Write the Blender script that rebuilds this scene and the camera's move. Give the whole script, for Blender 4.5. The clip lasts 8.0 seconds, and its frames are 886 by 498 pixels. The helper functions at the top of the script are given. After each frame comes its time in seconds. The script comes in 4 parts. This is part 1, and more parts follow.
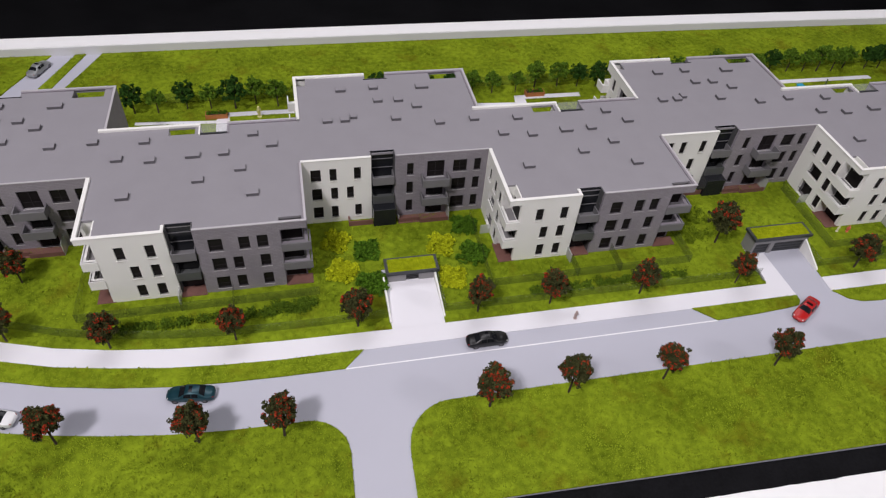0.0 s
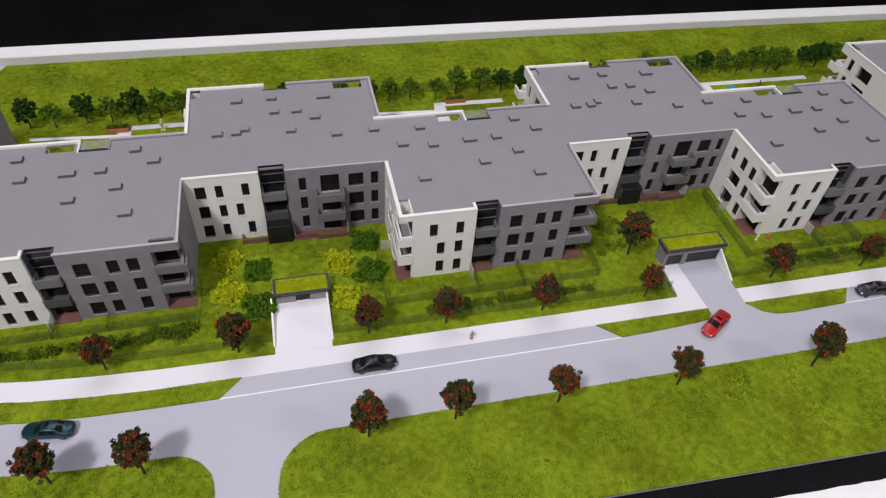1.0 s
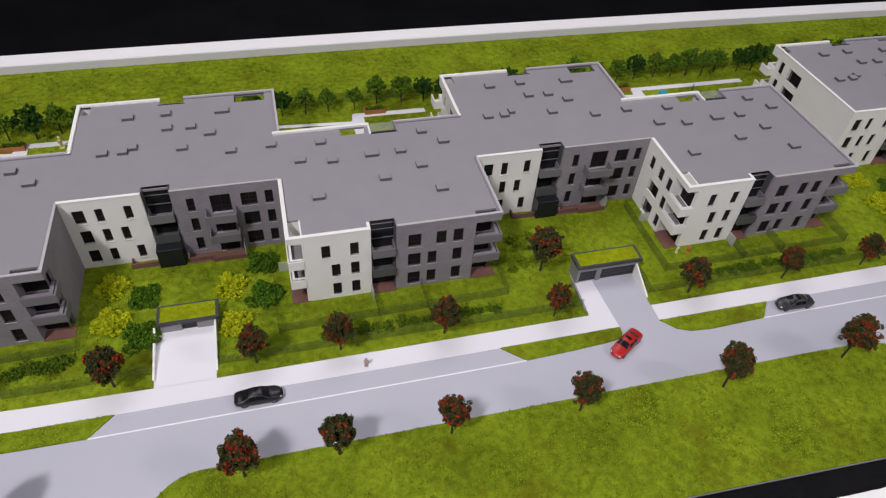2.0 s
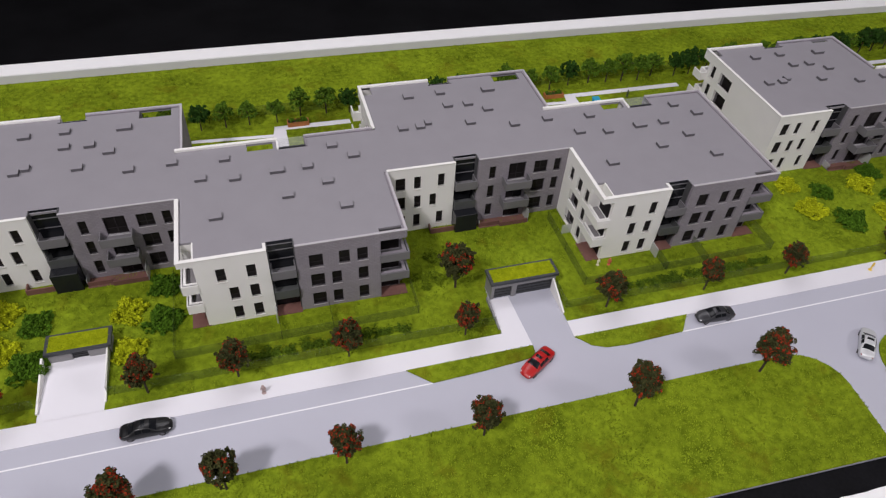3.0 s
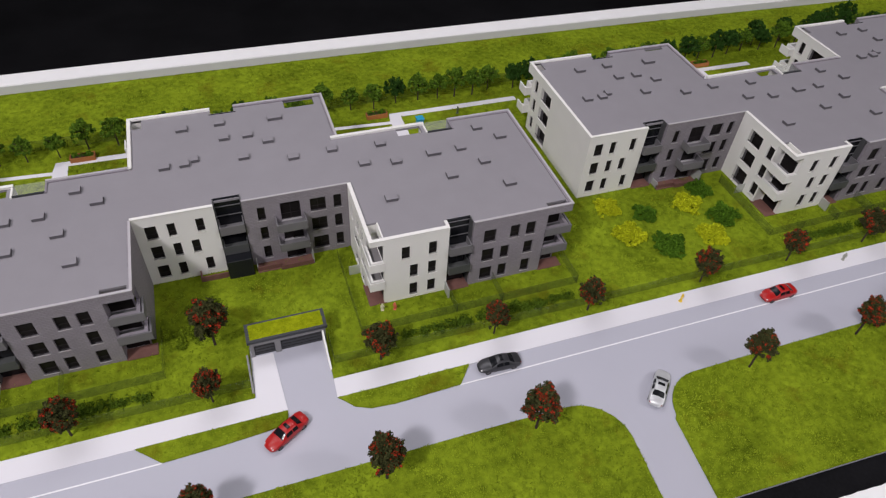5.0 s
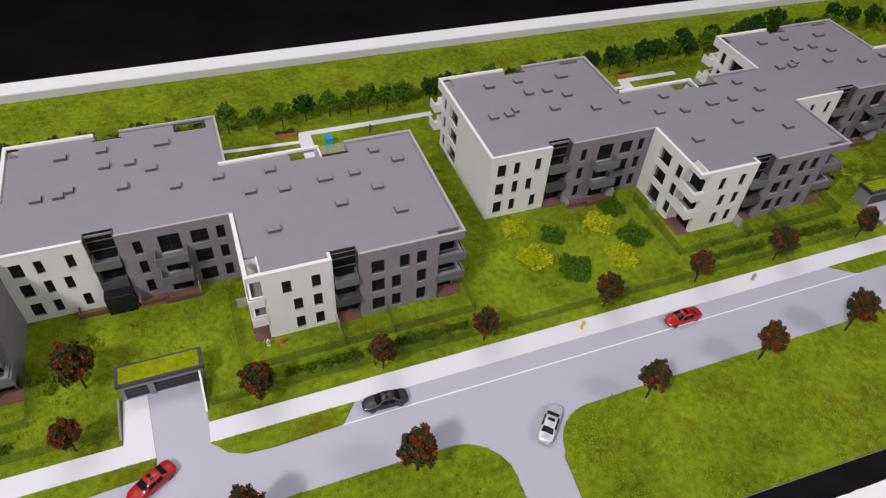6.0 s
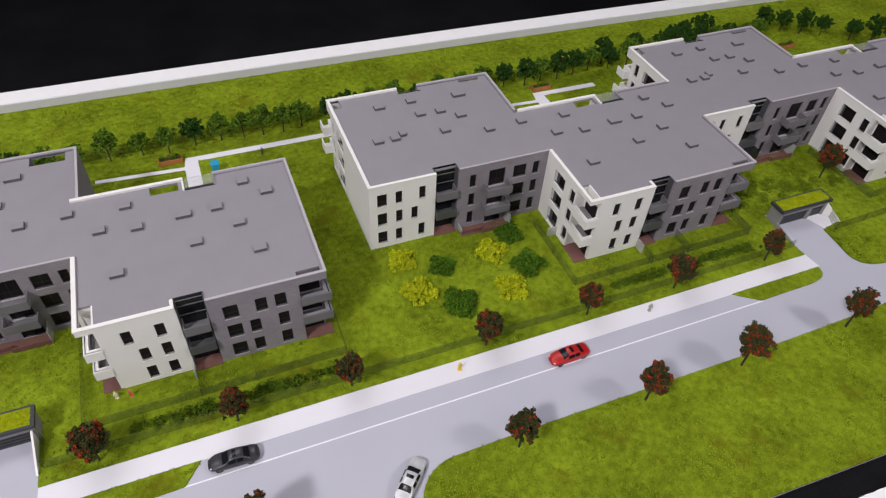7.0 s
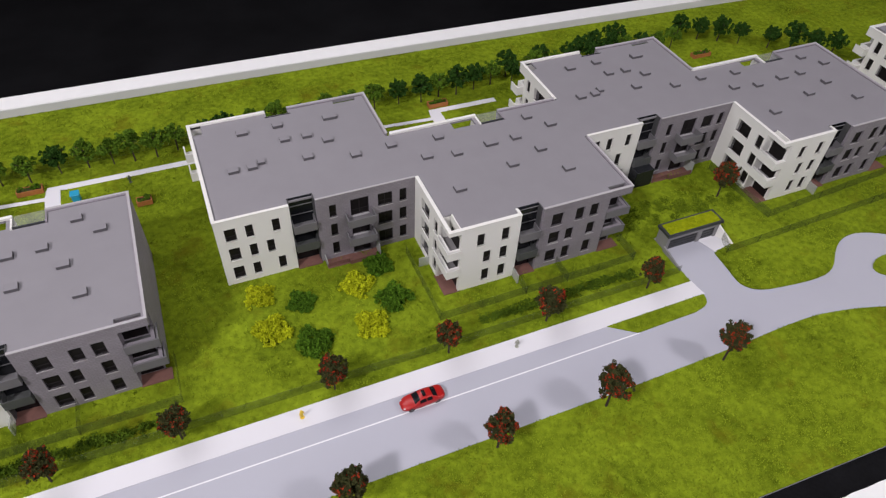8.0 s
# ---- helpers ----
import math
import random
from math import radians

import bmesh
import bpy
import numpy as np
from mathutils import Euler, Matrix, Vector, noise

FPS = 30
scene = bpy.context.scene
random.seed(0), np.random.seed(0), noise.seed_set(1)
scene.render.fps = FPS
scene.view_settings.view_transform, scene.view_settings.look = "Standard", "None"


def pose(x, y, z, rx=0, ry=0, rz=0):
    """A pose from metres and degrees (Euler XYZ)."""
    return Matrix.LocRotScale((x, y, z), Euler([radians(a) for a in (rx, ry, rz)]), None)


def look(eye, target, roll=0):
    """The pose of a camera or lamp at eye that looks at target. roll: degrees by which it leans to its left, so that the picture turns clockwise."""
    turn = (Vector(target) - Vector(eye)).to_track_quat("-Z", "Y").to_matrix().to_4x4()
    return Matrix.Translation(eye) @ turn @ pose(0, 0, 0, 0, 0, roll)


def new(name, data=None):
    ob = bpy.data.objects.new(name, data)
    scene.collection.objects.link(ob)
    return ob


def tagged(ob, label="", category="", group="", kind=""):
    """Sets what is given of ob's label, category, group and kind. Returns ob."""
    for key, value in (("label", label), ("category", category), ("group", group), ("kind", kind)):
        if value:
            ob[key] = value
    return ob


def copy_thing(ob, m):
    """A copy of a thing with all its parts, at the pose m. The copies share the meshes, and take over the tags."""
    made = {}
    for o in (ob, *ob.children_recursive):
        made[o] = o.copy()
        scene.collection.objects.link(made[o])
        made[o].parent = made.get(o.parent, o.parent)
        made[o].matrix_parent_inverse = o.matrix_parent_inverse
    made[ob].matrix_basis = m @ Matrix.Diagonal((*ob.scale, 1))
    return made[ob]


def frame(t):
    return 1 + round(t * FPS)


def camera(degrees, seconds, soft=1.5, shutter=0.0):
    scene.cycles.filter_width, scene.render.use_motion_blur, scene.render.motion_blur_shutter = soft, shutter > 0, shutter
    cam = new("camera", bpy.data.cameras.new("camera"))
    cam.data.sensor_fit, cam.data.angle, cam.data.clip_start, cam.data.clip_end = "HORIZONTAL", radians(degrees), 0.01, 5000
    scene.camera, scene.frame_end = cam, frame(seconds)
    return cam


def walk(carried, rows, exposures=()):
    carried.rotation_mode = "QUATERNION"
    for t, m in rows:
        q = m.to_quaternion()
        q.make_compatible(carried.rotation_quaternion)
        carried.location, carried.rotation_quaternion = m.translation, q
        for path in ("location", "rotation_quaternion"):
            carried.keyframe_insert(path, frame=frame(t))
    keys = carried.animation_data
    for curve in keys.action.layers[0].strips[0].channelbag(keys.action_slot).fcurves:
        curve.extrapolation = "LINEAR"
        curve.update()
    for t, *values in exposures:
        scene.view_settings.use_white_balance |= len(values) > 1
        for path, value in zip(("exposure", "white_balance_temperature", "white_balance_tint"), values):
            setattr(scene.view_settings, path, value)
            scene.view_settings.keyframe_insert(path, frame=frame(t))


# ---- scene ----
cam = camera(65.98, 8.0, soft=1.25)
PATH = [
    (0, (-0.21361, -0.61868, 0.57739), (-0.04634, -0.00569, -0.05999), 5.203),
    (0.5, (-0.15960, -0.61373, 0.57233), (0.00795, 0.00016, -0.06412), 4.711),
    (1, (-0.09679, -0.60506, 0.57134), (0.07828, 0.00750, -0.06436), 4.644),
    (1.5, (-0.03962, -0.59531, 0.56620), (0.14268, 0.01593, -0.06874), 4.555),
    (3, (0.10023, -0.58183, 0.56446), (0.30221, 0.02694, -0.06690), 4.053),
    (3.5, (0.15750, -0.58016, 0.57022), (0.36628, 0.02321, -0.06409), 4.006),
    (4, (0.21832, -0.57485, 0.56938), (0.43558, 0.02512, -0.06531), 4.002),
    (4.5, (0.28173, -0.56702, 0.56440), (0.50532, 0.03009, -0.07079), 3.822),
    (6, (0.44291, -0.55081, 0.57529), (0.69419, 0.03175, -0.06306), 4.204),
    (6.5, (0.51511, -0.54866, 0.58083), (0.76886, 0.03169, -0.05855), 3.827),
    (7, (0.58613, -0.53803, 0.57790), (0.84285, 0.03862, -0.06363), 3.560),
    (7.5, (0.67054, -0.53287, 0.57747), (0.92931, 0.04100, -0.06573), 3.254),
    (8, (0.74450, -0.53984, 0.57932), (1.00732, 0.03312, -0.06305), 2.996),
]
walk(cam, [(t, look(eye, target, roll)) for t, eye, target, roll in PATH],
     exposures=((0, -0.23), (1, -0.25), (3, -0.29), (4.5, -0.28), (6, -0.18), (8, -0.07)))

# ---- light: a dim exhibition hall; small and long area lamps, unseen, round the table ----
S = 0.01  # the model is built at 1:100; plan numbers below are estate metres
world = bpy.data.worlds.new("hall")
scene.world = world
world.use_nodes = True
world.node_tree.nodes["Background"].inputs[0].default_value = (0.94, 0.93, 1.0, 1)
world.node_tree.nodes["Background"].inputs[1].default_value = 0.17


def panel_light(name, eye, target, watts, size, colour):
    data = bpy.data.lights.new(name, "AREA")
    data.shape, data.size, data.size_y, data.energy, data.color = "RECTANGLE", size[0], size[1], watts, colour
    ob = new(name, data)
    ob.matrix_world = look(eye, target)
    return ob


# left and right lamps, set from the way the tree shadows fall
panel_light("unseen_area_lamp", (-1.42, -1.55, 2.75), (0.35, 0.0, 0.0), 94, (0.38, 0.38), (1.0, 0.945, 0.985))
panel_light("unseen_area_lamp", (2.4, -1.4, 1.9), (0.9, 0.0, 0.0), 24.5, (0.38, 0.38), (1.0, 0.945, 0.985))
# long fill lamp, added in front to brighten the facades
panel_light("unseen_area_lamp", (0.35, -1.5, 1.9), (0.5, 0.0, 0.0), 13, (2.6, 0.7), (0.985, 0.95, 1.0))
# long fill lamp, added over the back to brighten lawn and gables
panel_light("unseen_area_lamp", (0.2, 0.8, 2.1), (0.4, 0.3, 0.0), 24, (2.6, 0.6), (0.985, 0.95, 1.0))


# ---- materials ----
def material(name, colour, rough=0.6, metal=0.0, vary=0.12, scale=60.0, bump=0.0, bump_scale=400.0, spec=0.5, tint=None, coat=0.0, per_object=0.0, per_island=0.0):
    m = bpy.data.materials.new(name)
    m.use_nodes = True
    nt = m.node_tree
    b = nt.nodes["Principled BSDF"]
    b.inputs["Roughness"].default_value, b.inputs["Metallic"].default_value = rough, metal
    b.inputs["Specular IOR Level"].default_value = spec
    b.inputs["Coat Weight"].default_value = coat
    tc = nt.nodes.new("ShaderNodeTexCoord")
    n1 = nt.nodes.new("ShaderNodeTexNoise")
    n1.inputs["Scale"].default_value, n1.inputs["Detail"].default_value = scale, 5
    n2 = nt.nodes.new("ShaderNodeTexNoise")
    n2.inputs["Scale"].default_value, n2.inputs["Detail"].default_value = scale / 9, 3
    for n in (n1, n2):
        nt.links.new(tc.outputs["Object"], n.inputs["Vector"])
    add = nt.nodes.new("ShaderNodeMath")
    add.operation = "ADD"
    nt.links.new(n1.outputs["Fac"], add.inputs[0])
    nt.links.new(n2.outputs["Fac"], add.inputs[1])
    last = add.outputs[0]
    for amount, kind in ((per_object, "obj"), (per_island, "isl")):
        if amount:
            src = nt.nodes.new("ShaderNodeObjectInfo" if kind == "obj" else "ShaderNodeNewGeometry")
            mul = nt.nodes.new("ShaderNodeMath")
            mul.operation = "MULTIPLY_ADD"
            mul.inputs[1].default_value = amount
            nt.links.new(src.outputs["Random" if kind == "obj" else "Random Per Island"], mul.inputs[0])
            nt.links.new(last, mul.inputs[2])
            last = mul.outputs[0]
    ramp = nt.nodes.new("ShaderNodeMapRange")
    ramp.inputs["From Min"].default_value, ramp.inputs["From Max"].default_value = 0.6, 1.4 + per_object + per_island
    nt.links.new(last, ramp.inputs["Value"])
    mix = nt.nodes.new("ShaderNodeMix")
    mix.data_type = "RGBA"
    dark = [c * (1 - vary) for c in colour]
    light = list(tint) if tint else [min(1, c * (1 + vary)) for c in colour]
    mix.inputs["A"].default_value, mix.inputs["B"].default_value = (*dark, 1), (*light, 1)
    nt.links.new(ramp.outputs["Result"], mix.inputs["Factor"])
    nt.links.new(mix.outputs["Result"], b.inputs["Base Color"])
    if bump:
        n3 = nt.nodes.new("ShaderNodeTexNoise")
        n3.inputs["Scale"].default_value, n3.inputs["Detail"].default_value = bump_scale, 4
        nt.links.new(tc.outputs["Object"], n3.inputs["Vector"])
        bp = nt.nodes.new("ShaderNodeBump")
        bp.inputs["Strength"].default_value, bp.inputs["Distance"].default_value = bump, 0.001
        nt.links.new(n3.outputs["Fac"], bp.inputs["Height"])
        nt.links.new(bp.outputs["Normal"], b.inputs["Normal"])
    return m


def brick_material(name, colour, mortar, course=0.21, length=0.52):
    """Fine engraved courses on the sheet that the grey facades are cut from."""
    m = material(name, colour, rough=0.7, vary=0.14, scale=45)
    nt = m.node_tree
    b = nt.nodes["Principled BSDF"]
    geo = nt.nodes.new("ShaderNodeNewGeometry")
    sep = nt.nodes.new("ShaderNodeSeparateXYZ")
    nt.links.new(geo.outputs["Position"], sep.inputs[0])
    along = nt.nodes.new("ShaderNodeMath")
    along.operation = "ADD"
    nt.links.new(sep.outputs["X"], along.inputs[0])
    nt.links.new(sep.outputs["Y"], along.inputs[1])
    com = nt.nodes.new("ShaderNodeCombineXYZ")
    nt.links.new(along.outputs[0], com.inputs["X"])
    nt.links.new(sep.outputs["Z"], com.inputs["Y"])
    br = nt.nodes.new("ShaderNodeTexBrick")
    br.inputs["Scale"].default_value = 1.0
    br.inputs["Brick Width"].default_value, br.inputs["Row Height"].default_value = length * S, course * S
    br.inputs["Mortar Size"].default_value, br.inputs["Mortar Smooth"].default_value = 0.03 * S, 0.3
    br.inputs["Color1"].default_value, br.inputs["Color2"].default_value = (0.92, 0.92, 0.92, 1), (1.05, 1.05, 1.05, 1)
    br.inputs["Mortar"].default_value = (*mortar, 1)
    nt.links.new(com.outputs[0], br.inputs["Vector"])
    old = b.inputs["Base Color"].links[0].from_socket
    mul = nt.nodes.new("ShaderNodeMix")
    mul.data_type, mul.blend_type = "RGBA", "MULTIPLY"
    mul.inputs["Factor"].default_value = 1.0
    nt.links.new(old, mul.inputs["A"])
    nt.links.new(br.outputs["Color"], mul.inputs["B"])
    nt.links.new(mul.outputs["Result"], b.inputs["Base Color"])
    bp = nt.nodes.new("ShaderNodeBump")
    bp.invert = True
    bp.inputs["Strength"].default_value, bp.inputs["Distance"].default_value = 0.3, 0.0004
    nt.links.new(br.outputs["Fac"], bp.inputs["Height"])
    nt.links.new(bp.outputs["Normal"], b.inputs["Normal"])
    return m


def sheer_material(name, colour, through_part):
    """Tinted clear film: part of the light passes straight through."""
    m = material(name, colour, rough=0.35, vary=0.1, scale=80)
    nt = m.node_tree
    clear = nt.nodes.new("ShaderNodeBsdfTransparent")
    mix = nt.nodes.new("ShaderNodeMixShader")
    mix.inputs[0].default_value = through_part
    nt.links.new(nt.nodes["Principled BSDF"].outputs[0], mix.inputs[1])
    nt.links.new(clear.outputs[0], mix.inputs[2])
    nt.links.new(mix.outputs[0], nt.nodes["Material Output"].inputs["Surface"])
    return m


WHITE = material("white plaster card", (0.79, 0.78, 0.75), rough=0.6, vary=0.04, scale=30)
GREY = brick_material("grey engraved brick", (0.255, 0.232, 0.26), (0.8, 0.8, 0.8))
ROOF = material("grey roofing card", (0.255, 0.243, 0.265), rough=0.62, vary=0.05, scale=40, bump=0.05)
COPING = material("pale grey coping", (0.45, 0.43, 0.45), rough=0.55, vary=0.05)
DARK = material("anthracite card", (0.035, 0.038, 0.042), rough=0.45, vary=0.15)
DARKGLASS = material("smoked acrylic", (0.012, 0.013, 0.016), rough=0.2, vary=0.1, spec=0.3)
PANE = material("dark window film", (0.012, 0.01, 0.01), rough=0.4, vary=0.3, scale=200, spec=0.15)
FRAME = material("dark window frame", (0.022, 0.019, 0.02), rough=0.6, vary=0.1, spec=0.2)
DECK = material("grey loggia deck", (0.2, 0.19, 0.195), rough=0.7, vary=0.1, scale=90)
GARAGE = material("grey garage card", (0.24, 0.235, 0.24), rough=0.6, vary=0.08)
# dark grey for the painted shade on vent sides, and for wheel rims
VENT_SHADE_WHEEL_GREY = material("dark grey of vent shade and wheel rims", (0.1, 0.095, 0.105), rough=0.6, vary=0.15, scale=200)
CONCRETE = material("grey balcony card", (0.155, 0.15, 0.158), rough=0.6, vary=0.08)
TERRA = material("terracotta terrace", (0.15, 0.068, 0.055), rough=0.75, vary=0.2, scale=200)
ROAD = material("grey road sheet", (0.435, 0.437, 0.5), rough=0.5, vary=0.035, scale=8, bump=0.03)
PAVE = material("white pavement sheet", (0.71, 0.7, 0.74), rough=0.5, vary=0.03, scale=10)
LINE = material("white road line", (0.8, 0.8, 0.82), rough=0.5, vary=0.03)
RIM = material("white table rim", (0.86, 0.86, 0.86), rough=0.4, vary=0.03)
RIM_SHADE = material("grey shade of the rim's inner side", (0.62, 0.62, 0.64), rough=0.5, vary=0.06, scale=20)
BLACK = material("black felt edge", (0.006, 0.006, 0.007), rough=0.9, vary=0.5, scale=300, bump=0.4, spec=0.1)
CARPET = material("black hall floor", (0.016, 0.016, 0.018), rough=0.95, vary=0.4, scale=4, spec=0.05)
HALL = material("dark hall wall", (0.03, 0.03, 0.032), rough=0.9, vary=0.2, scale=2, spec=0.1)
LAWN = material("flocked lawn", (0.112, 0.168, 0.008), rough=0.95, vary=0.5, scale=130, bump=1.0, bump_scale=150, spec=0.03, tint=(0.265, 0.352, 0.018))
BLADE = material("grass flock", (0.133, 0.202, 0.009), rough=0.9, vary=0.5, scale=110, spec=0.05, tint=(0.316, 0.404, 0.022), per_island=0.25)


def worn(m, colour, scale, most):
    """Lets dry, brownish patches show in a grass material."""
    nt = m.node_tree
    b = nt.nodes["Principled BSDF"]
    tc = nt.nodes.new("ShaderNodeTexCoord")
    n = nt.nodes.new("ShaderNodeTexNoise")
    n.inputs["Scale"].default_value, n.inputs["Detail"].default_value, n.inputs["Roughness"].default_value = scale, 8, 0.7
    nt.links.new(tc.outputs["Object"], n.inputs["Vector"])
    r = nt.nodes.new("ShaderNodeMapRange")
    r.inputs["From Min"].default_value, r.inputs["From Max"].default_value, r.inputs["To Max"].default_value = 0.54, 0.72, most
    nt.links.new(n.outputs["Fac"], r.inputs["Value"])
    mix = nt.nodes.new("ShaderNodeMix")
    mix.data_type = "RGBA"
    mix.inputs["B"].default_value = (*colour, 1)
    nt.links.new(r.outputs["Result"], mix.inputs["Factor"])
    nt.links.new(b.inputs["Base Color"].links[0].from_socket, mix.inputs["A"])
    nt.links.new(mix.outputs["Result"], b.inputs["Base Color"])


worn(LAWN, (0.115, 0.1, 0.006), 18, 0.85)
worn(BLADE, (0.15, 0.13, 0.008), 18, 0.85)
BARK = material("dark twig bark", (0.045, 0.03, 0.02), rough=0.9, vary=0.3, scale=300)
LEAF_DARK = material("dark autumn foliage", (0.03, 0.055, 0.016), rough=0.9, vary=0.6, scale=150, spec=0.1, tint=(0.1, 0.095, 0.034), per_island=0.8)
LEAF_RED = material("red blossom clumps", (0.14, 0.022, 0.01), rough=0.85, vary=0.5, scale=150, spec=0.1, tint=(0.6, 0.06, 0.022), per_island=0.8)
LEAF_MID = material("fresh green foliage", (0.055, 0.12, 0.01), rough=0.9, vary=0.6, scale=150, spec=0.1, tint=(0.15, 0.27, 0.022), per_island=0.8)
LEAF_DEEP = material("deep green foliage", (0.018, 0.055, 0.008), rough=0.9, vary=0.4, scale=150, spec=0.1, tint=(0.045, 0.11, 0.015), per_island=0.8)
SHRUB_G = material("green shrub foam", (0.045, 0.115, 0.007), rough=0.9, vary=0.5, scale=150, spec=0.1, tint=(0.12, 0.25, 0.016), per_island=0.8)
SHRUB_Y = material("lime shrub foam", (0.33, 0.4, 0.008), rough=0.9, vary=0.35, scale=150, spec=0.1, tint=(0.66, 0.7, 0.02), per_island=0.8)
FENCE = sheer_material("green fence film", (0.09, 0.135, 0.04), 0.78)
GLASSY = sheer_material("clear canopy sheet", (0.5, 0.52, 0.5), 0.82)
BALCONY_SHADE = material("grey balcony card darkened as shade", (0.075, 0.078, 0.078), rough=0.45, vary=0.12)
MOSS = material("bright roof flock", (0.2, 0.25, 0.005), rough=0.95, vary=0.3, scale=170, bump=0.6, bump_scale=420, spec=0.03, tint=(0.38, 0.43, 0.012))
RECESS_SHADE = material("grey card darkened as recess shade", (0.07, 0.07, 0.073), rough=0.5, vary=0.1)
CLEAR = sheer_material("clear screen film", (0.6, 0.62, 0.6), 0.55)
WOOD = material("orange planter wood", (0.36, 0.13, 0.035), rough=0.7, vary=0.25, scale=200)
TYRE = material("black tyre", (0.012, 0.012, 0.012), rough=0.8, vary=0.1)
CARGLASS = material("car window", (0.01, 0.011, 0.013), rough=0.15, vary=0.05, spec=0.2)
LAMP_W = material("clear headlight", (0.65, 0.65, 0.66), rough=0.2, vary=0.05)
LAMP_R = material("red tail lamp", (0.25, 0.01, 0.01), rough=0.25, vary=0.05)


# ---- mesh helpers ----
def finish(name, bm, mat, parent=None, label=""):
    bmesh.ops.scale(bm, vec=(S, S, S), verts=bm.verts)
    bm.normal_update()
    me = bpy.data.meshes.new(name)
    bm.to_mesh(me)
    bm.free()
    me.materials.append(mat)
    ob = new(name, me)
    if parent is not None:
        ob.parent = parent
    if label:
        ob["label"] = label
    return ob


part = finish


def share(name, me, parent, m, label=""):
    ob = new(name, me)
    ob.parent = parent
    ob.matrix_basis = m
    if label:
        ob["label"] = label
    return ob


def place(x, y, z=0.0, turn=0.0, size=1.0):
    return Matrix.Translation((x * S, y * S, z * S)) @ Matrix.Rotation(radians(turn), 4, "Z") @ Matrix.Scale(size, 4)


def thing(name, x, y, z=0.0, turn=0.0, label="", category="", group="", kind=""):
    ob = new(name)
    ob.empty_display_size = 0.01
    ob.matrix_basis = place(x, y, z, turn)
    return tagged(ob, label, category, group, kind)


def box(bm, x0, x1, y0, y1, z0, z1, bevel=0.0):
    m = Matrix.Translation(((x0 + x1) / 2, (y0 + y1) / 2, (z0 + z1) / 2)) @ Matrix.Diagonal((abs(x1 - x0), abs(y1 - y0), abs(z1 - z0), 1))
    made = bmesh.ops.create_cube(bm, size=1, matrix=m)["verts"]
    if bevel:
        edges = list({e for v in made for e in v.link_edges})
        bmesh.ops.bevel(bm, geom=edges, offset=bevel, segments=1, affect="EDGES", profile=0.5)
    return bm


def boxes(*rows, bevel=0.0):
    bm = bmesh.new()
    for r in rows:
        box(bm, *r, bevel=bevel)
    return bm


def cut_slab(us, vs, inside, w0, w1, to_point):
    """A slab over the cells of a grid for which inside(u, v) holds, with its rims: walls with openings, roofs with notches."""
    us, vs = sorted(set(us)), sorted(set(vs))
    bm, seen = bmesh.new(), {}

    def v(i, j, w):
        key = (i, j, w)
        if key not in seen:
            seen[key] = bm.verts.new(to_point(us[i], vs[j], w))
        return seen[key]

    nu, nv = len(us) - 1, len(vs) - 1
    full = {(i, j) for i in range(nu) for j in range(nv) if inside((us[i] + us[i + 1]) / 2, (vs[j] + vs[j + 1]) / 2)}
    for i, j in full:
        bm.faces.new([v(i, j, w0), v(i + 1, j, w0), v(i + 1, j + 1, w0), v(i, j + 1, w0)])
        bm.faces.new([v(i, j, w1), v(i, j + 1, w1), v(i + 1, j + 1, w1), v(i + 1, j, w1)])
        for di, dj, a, b in ((-1, 0, (i, j + 1), (i, j)), (1, 0, (i + 1, j), (i + 1, j + 1)), (0, -1, (i, j), (i + 1, j)), (0, 1, (i + 1, j + 1), (i, j + 1))):
            if (i + di, j + dj) not in full:
                bm.faces.new([v(*a, w0), v(*a, w1), v(*b, w1), v(*b, w0)])
    bmesh.ops.recalc_face_normals(bm, faces=bm.faces)
    return bm


def outline(points, z0, z1, mat, name, parent=None, label=""):
    """A flat sheet of that outline, with thickness."""
    bm = bmesh.new()
    low = [bm.verts.new((x, y, z0)) for x, y in points]
    top = [bm.verts.new((x, y, z1)) for x, y in points]
    bm.faces.new(low[::-1])
    bm.faces.new(top)
    for i in range(len(points)):
        j = (i + 1) % len(points)
        bm.faces.new([low[i], low[j], top[j], top[i]])
    bmesh.ops.recalc_face_normals(bm, faces=bm.faces)
    bmesh.ops.triangulate(bm, faces=[f for f in bm.faces if len(f.verts) > 4])
    return finish(name, bm, mat, parent, label)


def arc(cx, cy, r, a0, a1, n=10):
    return [(cx + r * math.cos(radians(a0 + (a1 - a0) * i / n)), cy + r * math.sin(radians(a0 + (a1 - a0) * i / n))) for i in range(n + 1)]


# ---- hall, table, ground ----
XL, XR = -78.0, 230.0
back = lambda x: 43.4 - 0.00011 * max(0.0, x + 20) ** 2
front = lambda x: -37.6 - 0.029 * x
tagged(finish("floor", boxes((-450, 550, -450, 480, -92, -90)), CARPET), "black matt carpet of the exhibition hall", "floor", kind="structure")
tagged(finish("wall_north", boxes((-460, 560, 480, 490, -92, 310)), HALL), "dark hall wall far behind the table", "wall", kind="structure")
tagged(finish("wall_south", boxes((-460, 560, -460, -450, -92, 310)), HALL), "dark hall wall behind the visitors' side", "wall", kind="structure")
tagged(finish("wall_west", boxes((-460, -450, -450, 480, -92, 310)), HALL), "dark hall wall at the side", "wall", kind="structure")
tagged(finish("wall_east", boxes((550, 560, -450, 480, -92, 310)), HALL), "dark hall wall at the side", "wall", kind="structure")
